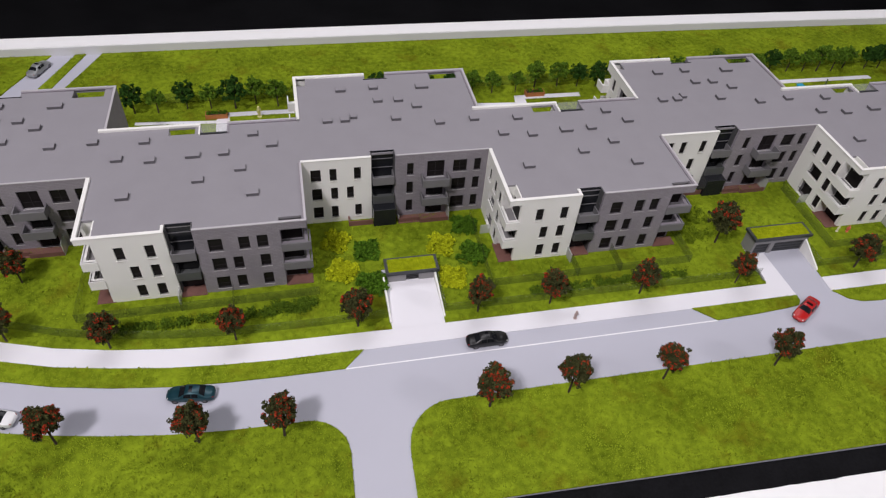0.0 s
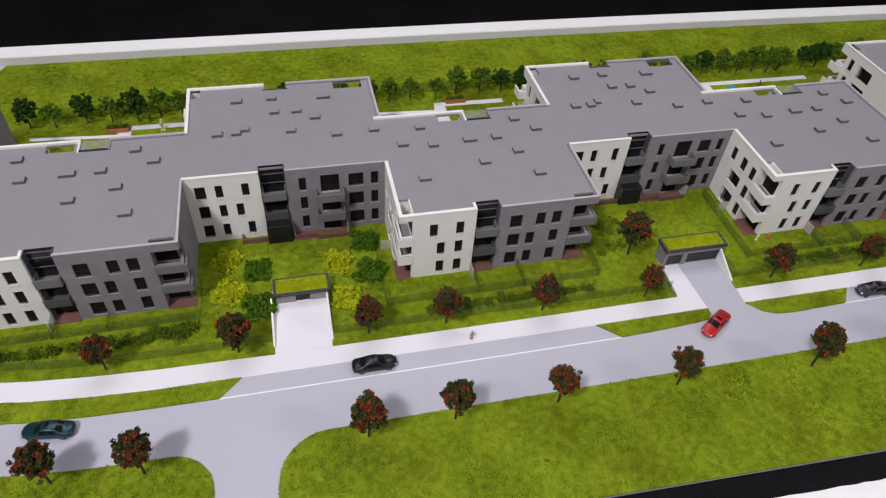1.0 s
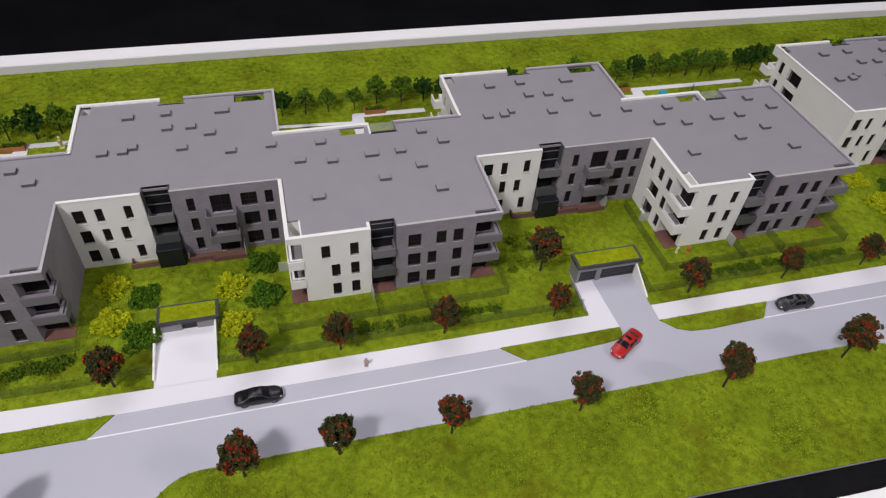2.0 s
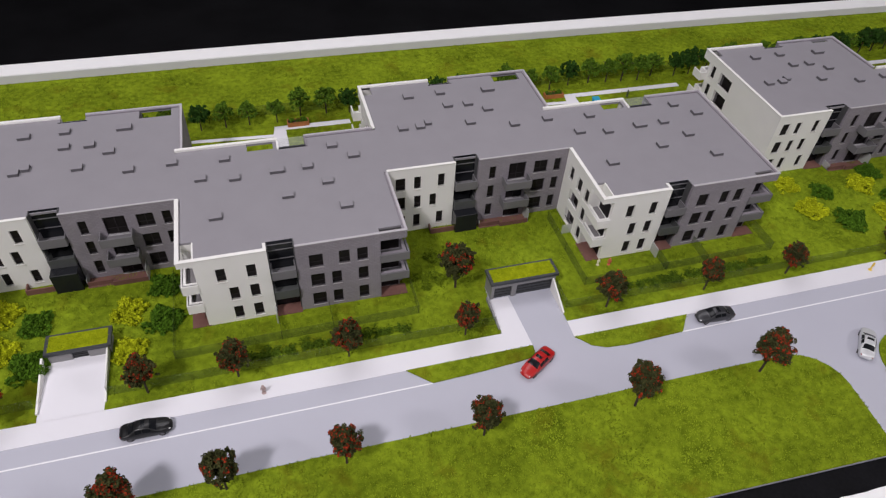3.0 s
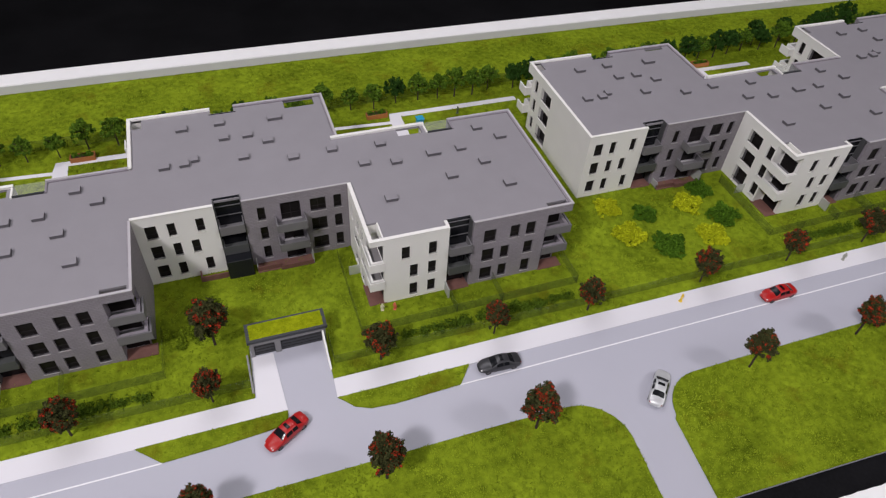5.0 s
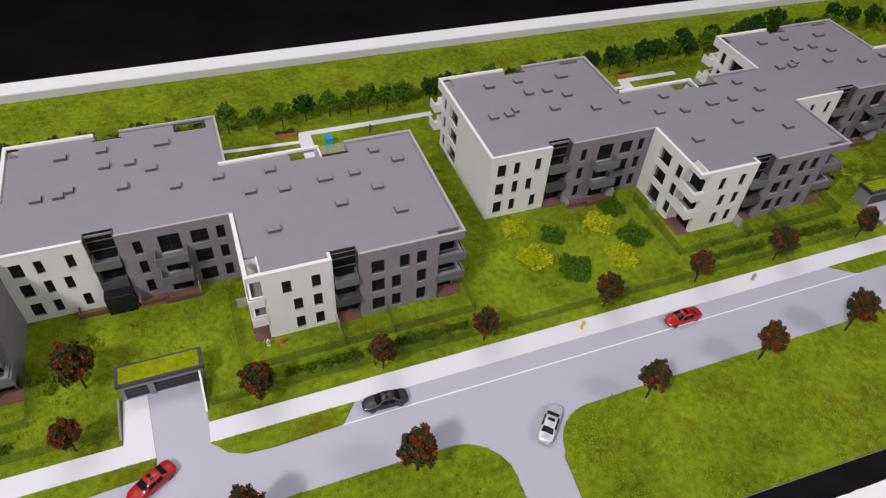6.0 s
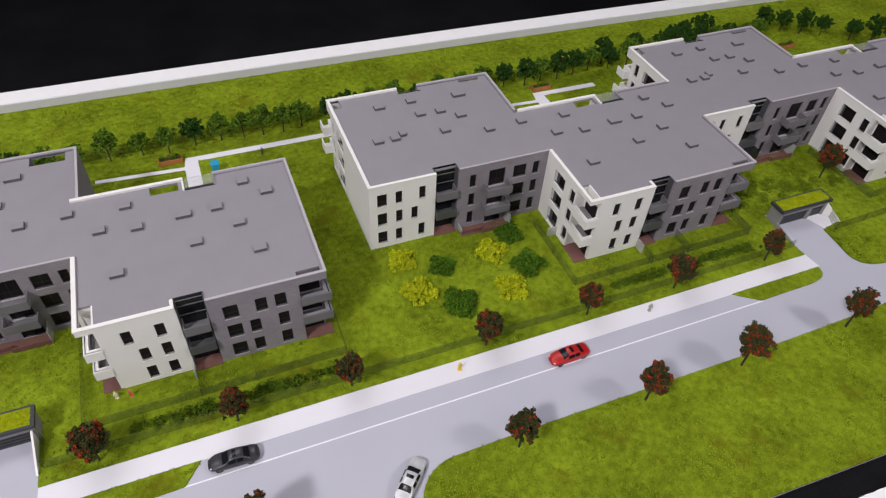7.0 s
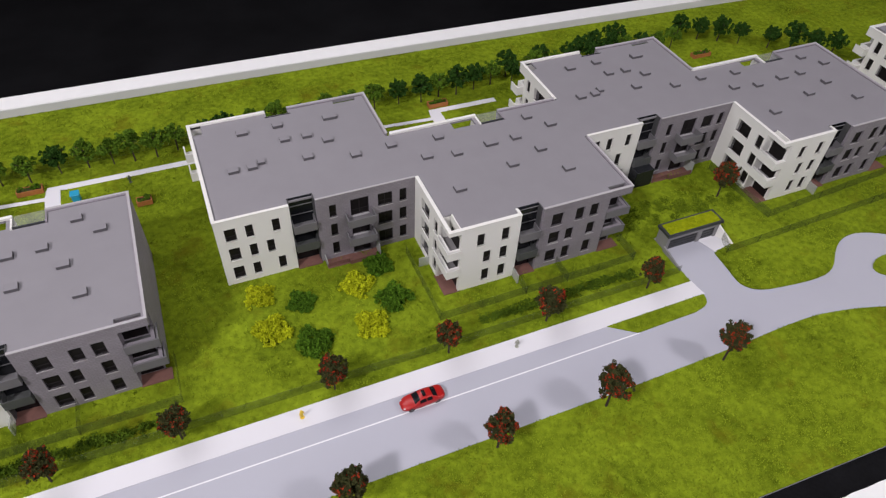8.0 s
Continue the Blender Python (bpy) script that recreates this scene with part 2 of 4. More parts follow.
tagged(finish("ceiling", boxes((-460, 560, -460, 490, 310, 316)), HALL), "dark hall ceiling above the model", "ceiling", kind="structure")
table = thing("model_table", 55, 0, -90, 0, "large white display table carrying the estate model", "table")
table_base = part("plinth", boxes((XL - 55 - 3, XR - 55 + 3, -42, 46, 0, 88.5)), RIM, table)
RIM_X = [XL + (XR - XL) * i / 12 for i in range(13)]
rim = outline([(x, back(x)) for x in RIM_X] + [(x, back(x) + 3.1) for x in RIM_X[::-1]], -1.5, 1.5, RIM, "rim", table)
rim.matrix_basis = place(-55, 0, 90)
# thin grey sheet: shade of the rim's inner side, put into colour
face = outline([(x, back(x) - 0.12) for x in RIM_X] + [(x, back(x) - 0.004) for x in RIM_X[::-1]], 0.0, 1.38, RIM_SHADE, "rim_shade", table, "sheet putting grey shade on the table rim's inner face")
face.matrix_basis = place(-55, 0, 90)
lip = outline([(XL, front(XL) - 2.3), (XL, front(XL) - 22), (XR, front(XR) - 22), (XR, front(XR) - 2.3)], -1.5, -0.32, RIM, "front_ledge", table)
lip.matrix_basis = place(-55, 0, 90)
ragged = random.Random(9)
FELT_X = [XL + 0.8 * i for i in range(int((XR - XL) / 0.8) + 1)]
gap = outline([(x, front(x) + 0.5) for x in FELT_X] + [(x, front(x) - 2.5 + ragged.uniform(-0.05, 0.05)) for x in FELT_X[::-1]], -1.5, -0.3, BLACK, "felt_strip", table, "black felt strip along the lawn's edge")
gap.matrix_basis = place(-55, 0, 90)

tagged(outline([(XL, front(XL)), (XR, front(XR)), (XR, back(XR)), (60, back(60)), (XL, back(XL))], -0.6, 0.0, ROAD, "road"), "smooth pale grey road sheet of the model", "road", kind="structure")

PAVE_UP = [(-75.4, -2.0), (-64.4, -8.0), (-58.3, -11.0), (-53.3, -13.0), (-47.7, -14.7), (-42.1, -15.8), (-36.7, -16.5), (-31.1, -16.95), (-25.3, -17.2)]
PAVE_LOW = [(-75.4, -5.0), (-64.4, -10.8), (-58.3, -13.6), (-52.7, -15.5), (-47.3, -17.1), (-41.9, -18.1), (-36.5, -18.9), (-31.1, -19.35), (-25.5, -19.6)]
STRIP_LOW = [(-75.4, -8.0), (-64.4, -13.5), (-58.3, -16.0), (-52.2, -17.9), (-46.9, -19.4), (-41.6, -20.4), (-36.4, -21.1), (-31.1, -21.45), (-25.5, -21.6)]
ROAD_LOW = [(-75.4, -15.5), (-64.4, -19.5), (-57.3, -22.0), (-51.0, -23.7), (-46.0, -24.8), (-41.0, -25.7), (-36.0, -26.4), (-31.0, -26.8), (-25.8, -27.0)]
FAR = -26.9
up = lambda x: -17.4 + 0.002 * max(0.0, x - 15)
low = lambda x: -19.62 + 0.002 * max(0.0, x - 15)
kerb = lambda x: -21.65 + 0.0026 * max(0.0, x - 15)

pave_bits = [
    PAVE_UP + [(-14.0, up(0)), (-8.2, up(0)), (15, up(15)), (30.75, up(30)), (30.9, -12.6), (33.1, -12.6), (33.4, low(33)), (15, low(15)), (0, low(0))] + PAVE_LOW[::-1],
    [(38.2, up(38)), (123.1, up(123)), (123.35, low(123) + 0.05), (109.0, low(109)), (38.1, low(38))],
    [(-14.0, up(0) - 0.02), (-14.0, -10.6), (-8.2, -10.6), (-8.2, up(0) - 0.02)],
    [(127.9, -11.6), (131.2, -11.6), (131.6, -13.8), (128.9, -14.3)],
]
for pts in pave_bits:
    tagged(outline(pts, 0, 0.06, PAVE, "pavement"), "smooth white pavement sheet beside the road", "pavement", kind="structure")

def smooth(pts, n):
    """A soft curve through the points."""
    out = []
    q = [pts[0]] + pts + [pts[-1]]
    for i in range(1, len(q) - 2):
        for k in range(n):
            t = k / n
            out.append(tuple(0.5 * (2 * q[i][c] + (q[i + 1][c] - q[i - 1][c]) * t + (2 * q[i - 1][c] - 5 * q[i][c] + 4 * q[i + 1][c] - q[i + 2][c]) * t * t + (3 * q[i][c] - q[i - 1][c] - 3 * q[i + 1][c] + q[i + 2][c]) * t ** 3) for c in (0, 1)))
    return out + [pts[-1]]


# raised lawn sheets
lawn_north = (PAVE_UP + [(-14.0, up(0)), (-14.0, -8.7), (-8.0, -8.7), (-8.2, up(0)), (15, up(15)), (30.65, up(30)), (30.9, -10.6), (38.4, -10.6), (38.2, up(38)),
              (122.9, up(123)), (123.0, -9.7), (130.3, -9.7), (131.1, -11.5), (131.6, -13.8), (128.6, -14.4)]
              + smooth([(128.4, -17.1), (128.3, -19.6), (129.8, -21.1), (133.5, -21.8), (137.6, -22.1), (140.4, -21.5), (143.4, -19.1), (145.9, -17.95), (148.6, -18.05), (151.8, -19.6), (155.5, -22.0)], 5) + [(157, -22.0), (XR, -21.5),
              ] + [(x, back(x) - 0.06) for x in RIM_X[:2:-1]] + [(-31, back(-31)), (-50.6, back(-50)), (-54.6, 33.5), (-57.8, 24), (-59.3, 24), (-56.5, 33.5), (-53.0, back(-53)), (-54.5, back(-54)), (-58.3, 33.5), (-61.8, 24), (-66.4, 24), (-62.2, 34.2), (-58.0, back(-58)), (XL, back(XL)), (XL, -2.0)])
lawn_parts = [
    ("back", lawn_north),
    ("strip", PAVE_LOW + [(-17.3, low(0)), (-19.4, kerb(0))] + STRIP_LOW[::-1]),
    ("strip", [(19.9, low(20)), (33.4, low(33)), (33.25, -20.5), (32.8, -21.0), (31.2, -21.2), (27.3, -21.45), (22.1, kerb(22))]),
    ("strip", [(38.1, low(38)), (51.5, low(51)), (49.9, kerb(50)), (43.2, kerb(43) - 0.2), (40.9, -21.6), (39.5, -21.0), (38.5, -19.9)]),
    ("strip", [(110.3, low(110)), (123.1, low(123) + 0.05)] + smooth([(123.1, -19.7), (122.8, -20.4), (122.1, -20.9), (120.6, -21.2)], 3) + [(113.0, kerb(113) + 0.05)]),
    ("front", ROAD_LOW + arc(-23.7, -30.9, 3.9, 85, 0, 8) + [(-20.0, front(-20)), (XL, front(XL)), (XL, -15.5)]),
    ("front", [(-14.6, front(-14))] + [(-14.4, -31.6)] + arc(-9.6, -31.6, 4.75, 178, 92, 8) + [(20, FAR), (52, FAR)] + arc(58.7, -31.6, 4.6, 88, 0, 8) + [(62.7, front(62))]),
    ("front", [(67.5, front(67)), (68.3, -31.2)] + arc(73.0, -31.4, 4.4, 172, 92, 8) + [(80, FAR)] + smooth([(110, FAR), (118.6, -26.75), (123.7, -26.6), (129.2, -26.4), (133.3, -26.5), (137.4, -27.2), (141.8, -28.4), (148.3, -31), (157.6, -35)], 5) + [(XR, -39), (XR, front(XR)), (110, front(110))]),
    ("island", [(148.4 + 3.4 * math.cos(radians(a)), -23.7 + 1.6 * math.sin(radians(a))) for a in range(0, 360, 20)]),
]
LAWN_LABEL = {"back": "bright green flocked lawn around the buildings", "strip": "narrow green grass verge beside the road", "front": "broad bright green flocked lawn in front of the road", "island": "small grass island in the turning circle"}
for kind_, pts in lawn_parts:
    tagged(outline(pts, 0, 0.14, LAWN, "lawn"), LAWN_LABEL[kind_], "lawn", kind="structure")


def inside_poly(px, py, pts):
    hit = np.zeros(len(px), bool)
    for (x0, y0), (x1, y1) in zip(pts, pts[1:] + pts[:1]):
        if y0 == y1:
            continue
        cross = ((y0 > py) != (y1 > py)) & (px < (x1 - x0) * (py - y0) / (y1 - y0) + x0)
        hit ^= cross
    return hit


PATHS = []  # garden paths, kept free of grass
FOOT = []  # building footprints, in which no grass grows


def triangles_object(name, verts, mat, label, category):
    me = bpy.data.meshes.new(name)
    n = len(verts)
    me.vertices.add(n)
    me.vertices.foreach_set("co", (verts * S).astype(np.float32).ravel())
    me.loops.add(n)
    me.loops.foreach_set("vertex_index", np.arange(n, dtype=np.int32))
    me.polygons.add(n // 3)
    me.polygons.foreach_set("loop_start", np.arange(0, n, 3, dtype=np.int32))
    me.update(calc_edges=True)
    me.materials.append(mat)
    return tagged(new(name, me), label, category, kind="stuff")


def grow_grass(name, pts, per_m2, tall, label):
    rng = np.random.default_rng(len(pts) * 7 + int(abs(pts[0][0]) * 10))
    a = np.array(pts)
    x0, y0, x1, y1 = max(a[:, 0].min(), -72), a[:, 1].min(), min(a[:, 0].max(), 205), a[:, 1].max()
    n = int((x1 - x0) * (y1 - y0) * per_m2)
    px, py = rng.uniform(x0, x1, n), rng.uniform(y0, y1, n)
    tuft = n // 3  # a third stand in tufts of eight
    px[:tuft] = np.repeat(px[:tuft // 8 + 1], 8)[:tuft] + rng.normal(0, 0.16, tuft)
    py[:tuft] = np.repeat(py[:tuft // 8 + 1], 8)[:tuft] + rng.normal(0, 0.16, tuft)
    keep = inside_poly(px, py, pts)
    for fx0, fx1, fy0, fy1 in FOOT:
        keep &= ~((px > fx0) & (px < fx1) & (py > fy0) & (py < fy1))
    for walk_pts in PATHS:
        keep &= ~inside_poly(px, py, walk_pts)
    px, py = px[keep], py[keep]
    n = len(px)
    turn, lean = rng.uniform(0, 6.283, n), rng.uniform(0.05, 0.22, n)
    lumps = np.sin(px * 1.7 + 1.9 * np.sin(py * 1.1)) * np.sin(py * 2.3 + 1.6 * np.sin(px * 0.8)) + 0.6 * np.sin(px * 0.45 + 2 * np.sin(py * 0.3)) * np.sin(py * 0.6)
    h = tall * rng.uniform(0.5, 1.2, n) * np.clip(0.9 + 0.4 * lumps, 0.4, 1.5)
    w = 0.05 + 0.05 * rng.random(n)
    dx, dy = np.cos(turn), np.sin(turn)
    v = np.empty((n, 3, 3))
    v[:, 0] = np.stack([px - dx * w, py - dy * w, np.full(n, 0.12)], 1)
    v[:, 1] = np.stack([px + dx * w, py + dy * w, np.full(n, 0.12)], 1)
    v[:, 2] = np.stack([px - dy * lean, py + dx * lean, 0.14 + h], 1)
    triangles_object(name, v.reshape(-1, 3), BLADE, label, "grass")


# white line between the parking bays and the lane
for a, b in ((-19.4, 22.1), (49.8, 113.2)):
    tagged(outline([(a, kerb(a) - 0.07), (15 if a < 0 else b, kerb(15 if a < 0 else b) - 0.07), (b, kerb(b) - 0.07), (b, kerb(b) + 0.07), (15 if a < 0 else b - 0.01, kerb(15 if a < 0 else b) + 0.07), (a, kerb(a) + 0.07)], 0.001, 0.022, LINE, "road_line"), "thin white line along the parking lane", "road line", kind="structure")


# ---- buildings ----
HEADS = (2.36, 5.19, 7.98)
TALL = 1.77
TOP, ROOFZ = 9.5, 9.36
FACING = {"s": 0, "n": 180, "w": -90, "e": 90}
window_meshes = {}


def window_mesh(w, h, wide):
    key = (round(w, 2), round(h, 2))
    if key not in window_meshes:
        f, cx = 0.09, [(-w / 2 + 0.09, w / 2 - 0.09)]
        if wide:
            cx = [(-w / 2 + f, -f / 2), (f / 2, w / 2 - f)]
        cz = [(f, h * 0.3), (h * 0.3 + 0.06, h - f)]
        ring = cut_slab([-w / 2, w / 2] + [u for c in cx for u in c], [0, h] + [v for c in cz for v in c], lambda u, v: not (any(a < u < b for a, b in cx) and any(a < v < b for a, b in cz)), 0, 0.1, lambda u, v, d: (u, d, v))
        made = []
        for name, bm, mat in (("window", ring, FRAME), ("pane", boxes((-w / 2 + 0.02, w / 2 - 0.02, 0.06, 0.09, 0.02, h - 0.02)), PANE), ("sill", boxes((-w / 2 - 0.06, w / 2 + 0.06, -0.3, 0.05, -0.1, 0.0)), WHITE), ("sill", boxes((-w / 2 - 0.04, w / 2 + 0.04, -0.26, 0.05, -0.08, 0.0)), COPING)):
            ob = finish(name, bm, mat)
            made.append(ob.data)
            bpy.data.objects.remove(ob)
        window_meshes[key] = (made[0], made[1], made[2:])
    return window_meshes[key]


def wall(house, side, ox, oy, length, mat, openings, z0=0.0, z1=TOP, thick=0.35, label=""):
    """One facade: a cut slab. openings: (kind, u0, u1, z0, z1); kind "w" gets a window, "o" stays open. u runs along +x or +y."""
    points = {"s": lambda u, v, w: (ox + u, oy + w, v), "n": lambda u, v, w: (ox + u, oy - w, v), "w": lambda u, v, w: (ox + w, oy + u, v), "e": lambda u, v, w: (ox - w, oy + u, v)}[side]
    us, vs = [0, length], [z0, z1]
    for _, a, b, c, d in openings:
        us += [a, b]
        vs += [c, d]
    us = [min(max(u, 0), length) for u in us]
    solid = lambda u, v: not any(a < u < b and c < v < d for _, a, b, c, d in openings)
    made = part("wall", cut_slab(us, vs, solid, 0, thick, points), mat, house, label)
    for kind, a, b, c, d in openings:
        if kind != "w":
            continue
        frame_me, pane_me, sill_me = window_mesh(b - a, d - c, b - a > 1.5)
        x, y, z = points((a + b) / 2, c, 0.2)
        win = share("window", frame_me, house, place(x, y, z, FACING[side]))
        share("pane", pane_me, win, Matrix())
        share("sill", sill_me[0 if mat is WHITE else 1], win, Matrix())
    return made


def rows_of(spans, floors=(0, 1, 2), lift=0.0):
    return [("w", a, b, HEADS[f] + lift - TALL, HEADS[f] + lift) for f in floors for a, b in spans]


vent_me, shade_sleeve_me = {}, {}


def vents(house, ox, oy, spots, shift=0.0):
    for x, y, w in spots:
        if w not in vent_me:
            bm = boxes((-w * 0.37, w * 0.37, -0.45, 0.45, 0, 0.38))
            ob = finish("roof_vent", bm, ROOF)
            vent_me[w] = ob.data
            bpy.data.objects.remove(ob)
            a = w * 0.37
            # sleeve round the vent: its shaded sides, given as a darker colour
            ob = finish("grille", boxes((-a - 0.005, a + 0.005, -0.455, 0.455, 0.03, 0.34)), VENT_SHADE_WHEEL_GREY)
            shade_sleeve_me[w] = ob.data
            bpy.data.objects.remove(ob)
        v = share("roof_vent", vent_me[w], house, place(ox + x + shift, oy + y + 0.8, ROOFZ))
        share("grille", shade_sleeve_me[w], v, Matrix(), "dark sleeve painting shade on the vent's sides")


REAR_VENTS = [(5.2, 13.6, 1.7), (9.4, 13.8, 1.5), (15.7, 13.4, 2.2), (9.6, 10.8, 1.5), (12.2, 10.7, 1.5), (14.3, 9.1, 1.6), (3.0, 7.0, 1.5), (5.1, 7.0, 1.4), (6.2, 7.6, 1.0), (11.3, 6.7, 1.5), (16.5, 5.3, 1.5), (20.9, 5.6, 1.5)]
WING_VENTS = [(5.2, 5.2, 1.5), (2.6, 2.2, 1.6), (6.1, 1.6, 1.5), (10.6, 2.0, 2.1), (13.9, 2.1, 1.5), (17.1, 5.4, 1.5), (19.2, 3.1, 1.7), (11.3, -2.4, 1.6), (15.7, -0.9, 1.6), (3.9, -4.3, 1.7), (17.0, -5.2, 1.7)]
WW, RW = 22.25, 21.8
PALE = 8.35


def balcony(house, x0, x1, y0, y1, z, mat, sides="swe", tall=0.95, label=""):
    """Slab with solid parapets on the named sides."""
    rows = [(x0, x1, y0, y1, z - 0.22, z)]
    t = 0.12
    if "s" in sides:
        rows.append((x0, x1, y0 - 0.004, y0 + t, z, z + tall))
    if "n" in sides:
        rows.append((x0, x1, y1 - t, y1 + 0.004, z, z + tall))
    if "w" in sides:
        rows.append((x0 - 0.004, x0 + t, y0 + t, y1, z, z + tall))
    if "e" in sides:
        rows.append((x1 - t, x1 + 0.004, y0 + t, y1, z, z + tall))
    slab = part("balcony", boxes(*rows), mat, house, label)
    return slab


FLOORS = (0.12, 2.95, 5.8)


def recess(house, x, y0, y1, f, z1):
    """A small loggia behind an opening in a west wall: back wall, cheeks, floor and a dark glazed door."""
    part("wall", boxes((x + 0.9, x + 1.0, y0 - 0.1, y1 + 0.1, f, z1 + 0.15)), WHITE, house)
    for c in (y0 - 0.1, y1 + 0.003):
        part("wall", boxes((x + 0.36, x + 0.897, c, c + 0.097, f, z1 + 0.15)), WHITE, house)
    part("floor_slab", boxes((x + 0.353, x + 1.0, y0 - 0.1, y1 + 0.1, f - 0.2, max(f - 0.003, 0.17))), DECK, house)
    part("balcony_door", boxes((x + 0.83, x + 0.89, y0 + 0.03, y1 - 0.03, f + 0.02, z1 - 0.02)), PANE, house)
    # dark grey card sheet in front of the white north cheek
    part("cheek_panel", boxes((x + 0.42, x + 0.8, y1 - 0.05, y1 - 0.003, f + 0.02, z1 - 0.02)), CONCRETE, house)
    part("handrail", boxes((x + 0.1, x + 0.16, y0, y1, f + 0.78, f + 0.84)), FRAME, house)


def wing(house, ox, oy, side_pattern, right_end=False, depth=9.5, lift=0.05):
    """A block that steps forward to the street: oy is the line of the blocks set back; its front lies depth in front of it."""
    fy, by = oy - depth, oy + 8.7
    FOOT.append((ox, ox + WW, fy, by))
    H = [h + lift for h in HEADS]
    rows = lambda spans, floors=(0, 1, 2): rows_of(spans, floors, lift)
    # street front, pale half; its corner loggia opens to front and side
    op = rows([(3.3, 4.2), (6.2, 7.1)], (2,)) + rows([(4.2, 5.1), (6.2, 7.1)], (0, 1))
    up_ = lift - 0.05
    ledge = [(FLOORS[2] + 0.6 + up_, 8.85 + up_ * 0.6), (FLOORS[1] + 0.68 + up_, 5.24 + up_), (0.12, 2.45 + up_)]
    op += [("o", -1, 1.42, lo, hi) for lo, hi in ledge]
    wall(house, "s", ox, fy, PALE, WHITE, op, label="white plastered street facade")
    # grey half
    op = rows([(1.25, 2.65)]) + rows([(4.25, 5.35), (6.1, 7.2)], (2,)) + rows([(3.4, 4.4), (6.15, 7.2)], (0, 1))
    op += [("o", 8.5, 20, FLOORS[2] + 0.7, 8.5), ("o", 8.5, 20, FLOORS[1] + 0.7, 5.45), ("o", 8.5, 20, 0.12, 2.5)]
    wall(house, "s", ox + 11.0, fy, WW - 11.0, GREY, op, label="grey brick street facade")
    # pale side towards the courtyard
    if side_pattern == "narrow":
        op = rows([(7.3, 8.3)], (2,)) + rows([(5.0, 6.1)], (2,)) + rows([(3.1, 4.1)]) + [("o", 5.0, 7.3, (0.2, FLOORS[1] + 0.6)[f], H[f]) for f in (0, 1)]
        for f in (0, 1):
            recess(house, ox, fy + 5.0, fy + 7.3, FLOORS[f], H[f])
    else:
        op = [("o", 5.4, 7.7, (0.2, FLOORS[1] + 0.6, FLOORS[2] + 0.6)[f], H[f]) for f in (0, 1, 2)] + rows([(3.1, 4.1)])
        for f in (0, 1, 2):
            recess(house, ox, fy + 5.4, fy + 7.7, FLOORS[f], H[f])
    op += [("o", 0, 2.9, lo, hi) for lo, hi in ledge]
    wall(house, "w", ox, fy + 0.36, depth - 0.36, WHITE, [(k, a - 0.36 if a > 0.3 else -1, b - 0.36, c, d) for k, a, b, c, d in op], label="white plastered side wall")
    # inner walls of that loggia, with dark glazed doors
    part("wall", cut_slab([0, 2.6, 0.15, 2.45], [0.1, 9.3] + [z for f in FLOORS for z in (f + 0.05, f + 2.2)], lambda u, v: not (0.15 < u < 2.45 and any(f + 0.05 < v < f + 2.2 for f in FLOORS)), 0, 0.15, lambda u, v, w: (ox + 1.45 + w, fy + 0.36 + u, v)), WHITE, house)
    for f in FLOORS:
        part("balcony_door", boxes((ox + 1.52, ox + 1.58, fy + 0.51, fy + 2.81, f + 0.05, f + 2.2)), PANE, house)
    part("wall", boxes((ox + 0.36, ox + 1.6, fy + 3.0, fy + 3.15, 0.1, 9.3)), WHITE, house)
    for f, (lo, hi), under in ((FLOORS[2], ledge[0], ledge[1][1]), (FLOORS[1], ledge[1], ledge[2][1])):
        part("floor_slab", boxes((ox + 0.15, ox + 1.45, fy + 0.15, fy + 3.0, f - 0.2 + up_, f + up_)), DECK, house, "grey loggia deck")
        part("balcony", boxes((ox - 0.12, ox + 0.1, fy - 0.12, fy + 3.0, under, lo), (ox + 0.1, ox + 1.46, fy - 0.12, fy + 0.1, under, lo)), WHITE, house, "white balcony parapet at the corner")
    part("privacy_screen", boxes((ox - 1.25, ox - 0.003, fy + 5.0, fy + 5.1, 0.1, 1.5)), CLEAR, house, "clear privacy screen")
    part("terrace", boxes((ox - 0.2, ox + 1.7, fy - 0.05, fy + 3.1, 0.1, 0.22)), TERRA, house, "terracotta paved terrace")
    # right-hand grey corner loggia
    for f in FLOORS[1:]:
        # loggia floor in darkened grey, which holds the recess's shade
        part("floor_slab", boxes((ox + 19.5, ox + WW - 0.02, fy + 0.36, fy + 1.3, f - 0.3, f)), RECESS_SHADE, house)
        part("balcony", boxes((ox + 19.45, ox + WW + 0.3, fy - 0.16, fy + 0.02, f - 0.35, f + 0.7), (ox + WW + 0.12, ox + WW + 0.3, fy + 0.02, fy + 1.9, f - 0.35, f + 0.7)), CONCRETE, house, "grey balcony parapet at the corner")
    part("wall", cut_slab([19.4, WW - 0.4, 19.55, 21.7], [0.1, 9.3] + [z for f in FLOORS for z in (f + 0.1, f + 2.45)], lambda u, v: not (19.55 < u < 21.7 and any(f + 0.1 < v < f + 2.45 for f in FLOORS)), 0, 0.15, lambda u, v, w: (ox + u, fy + 1.3 + w, v)), GREY, house)
    for f in FLOORS:
        part("balcony_door", boxes((ox + 19.55, ox + 21.7, fy + 1.36, fy + 2.02, f + 0.1, f + 2.45)), PANE, house)
    part("wall", boxes((ox + 19.3, ox + 19.48, fy + 0.36, fy + 1.3, 0.1, 9.3)), GREY, house)
    part("terrace", boxes((ox + 19.45, ox + WW + 0.15, fy - 0.15, fy + 1.3, 0.1, 0.22)), TERRA, house, "terracotta paved terrace")
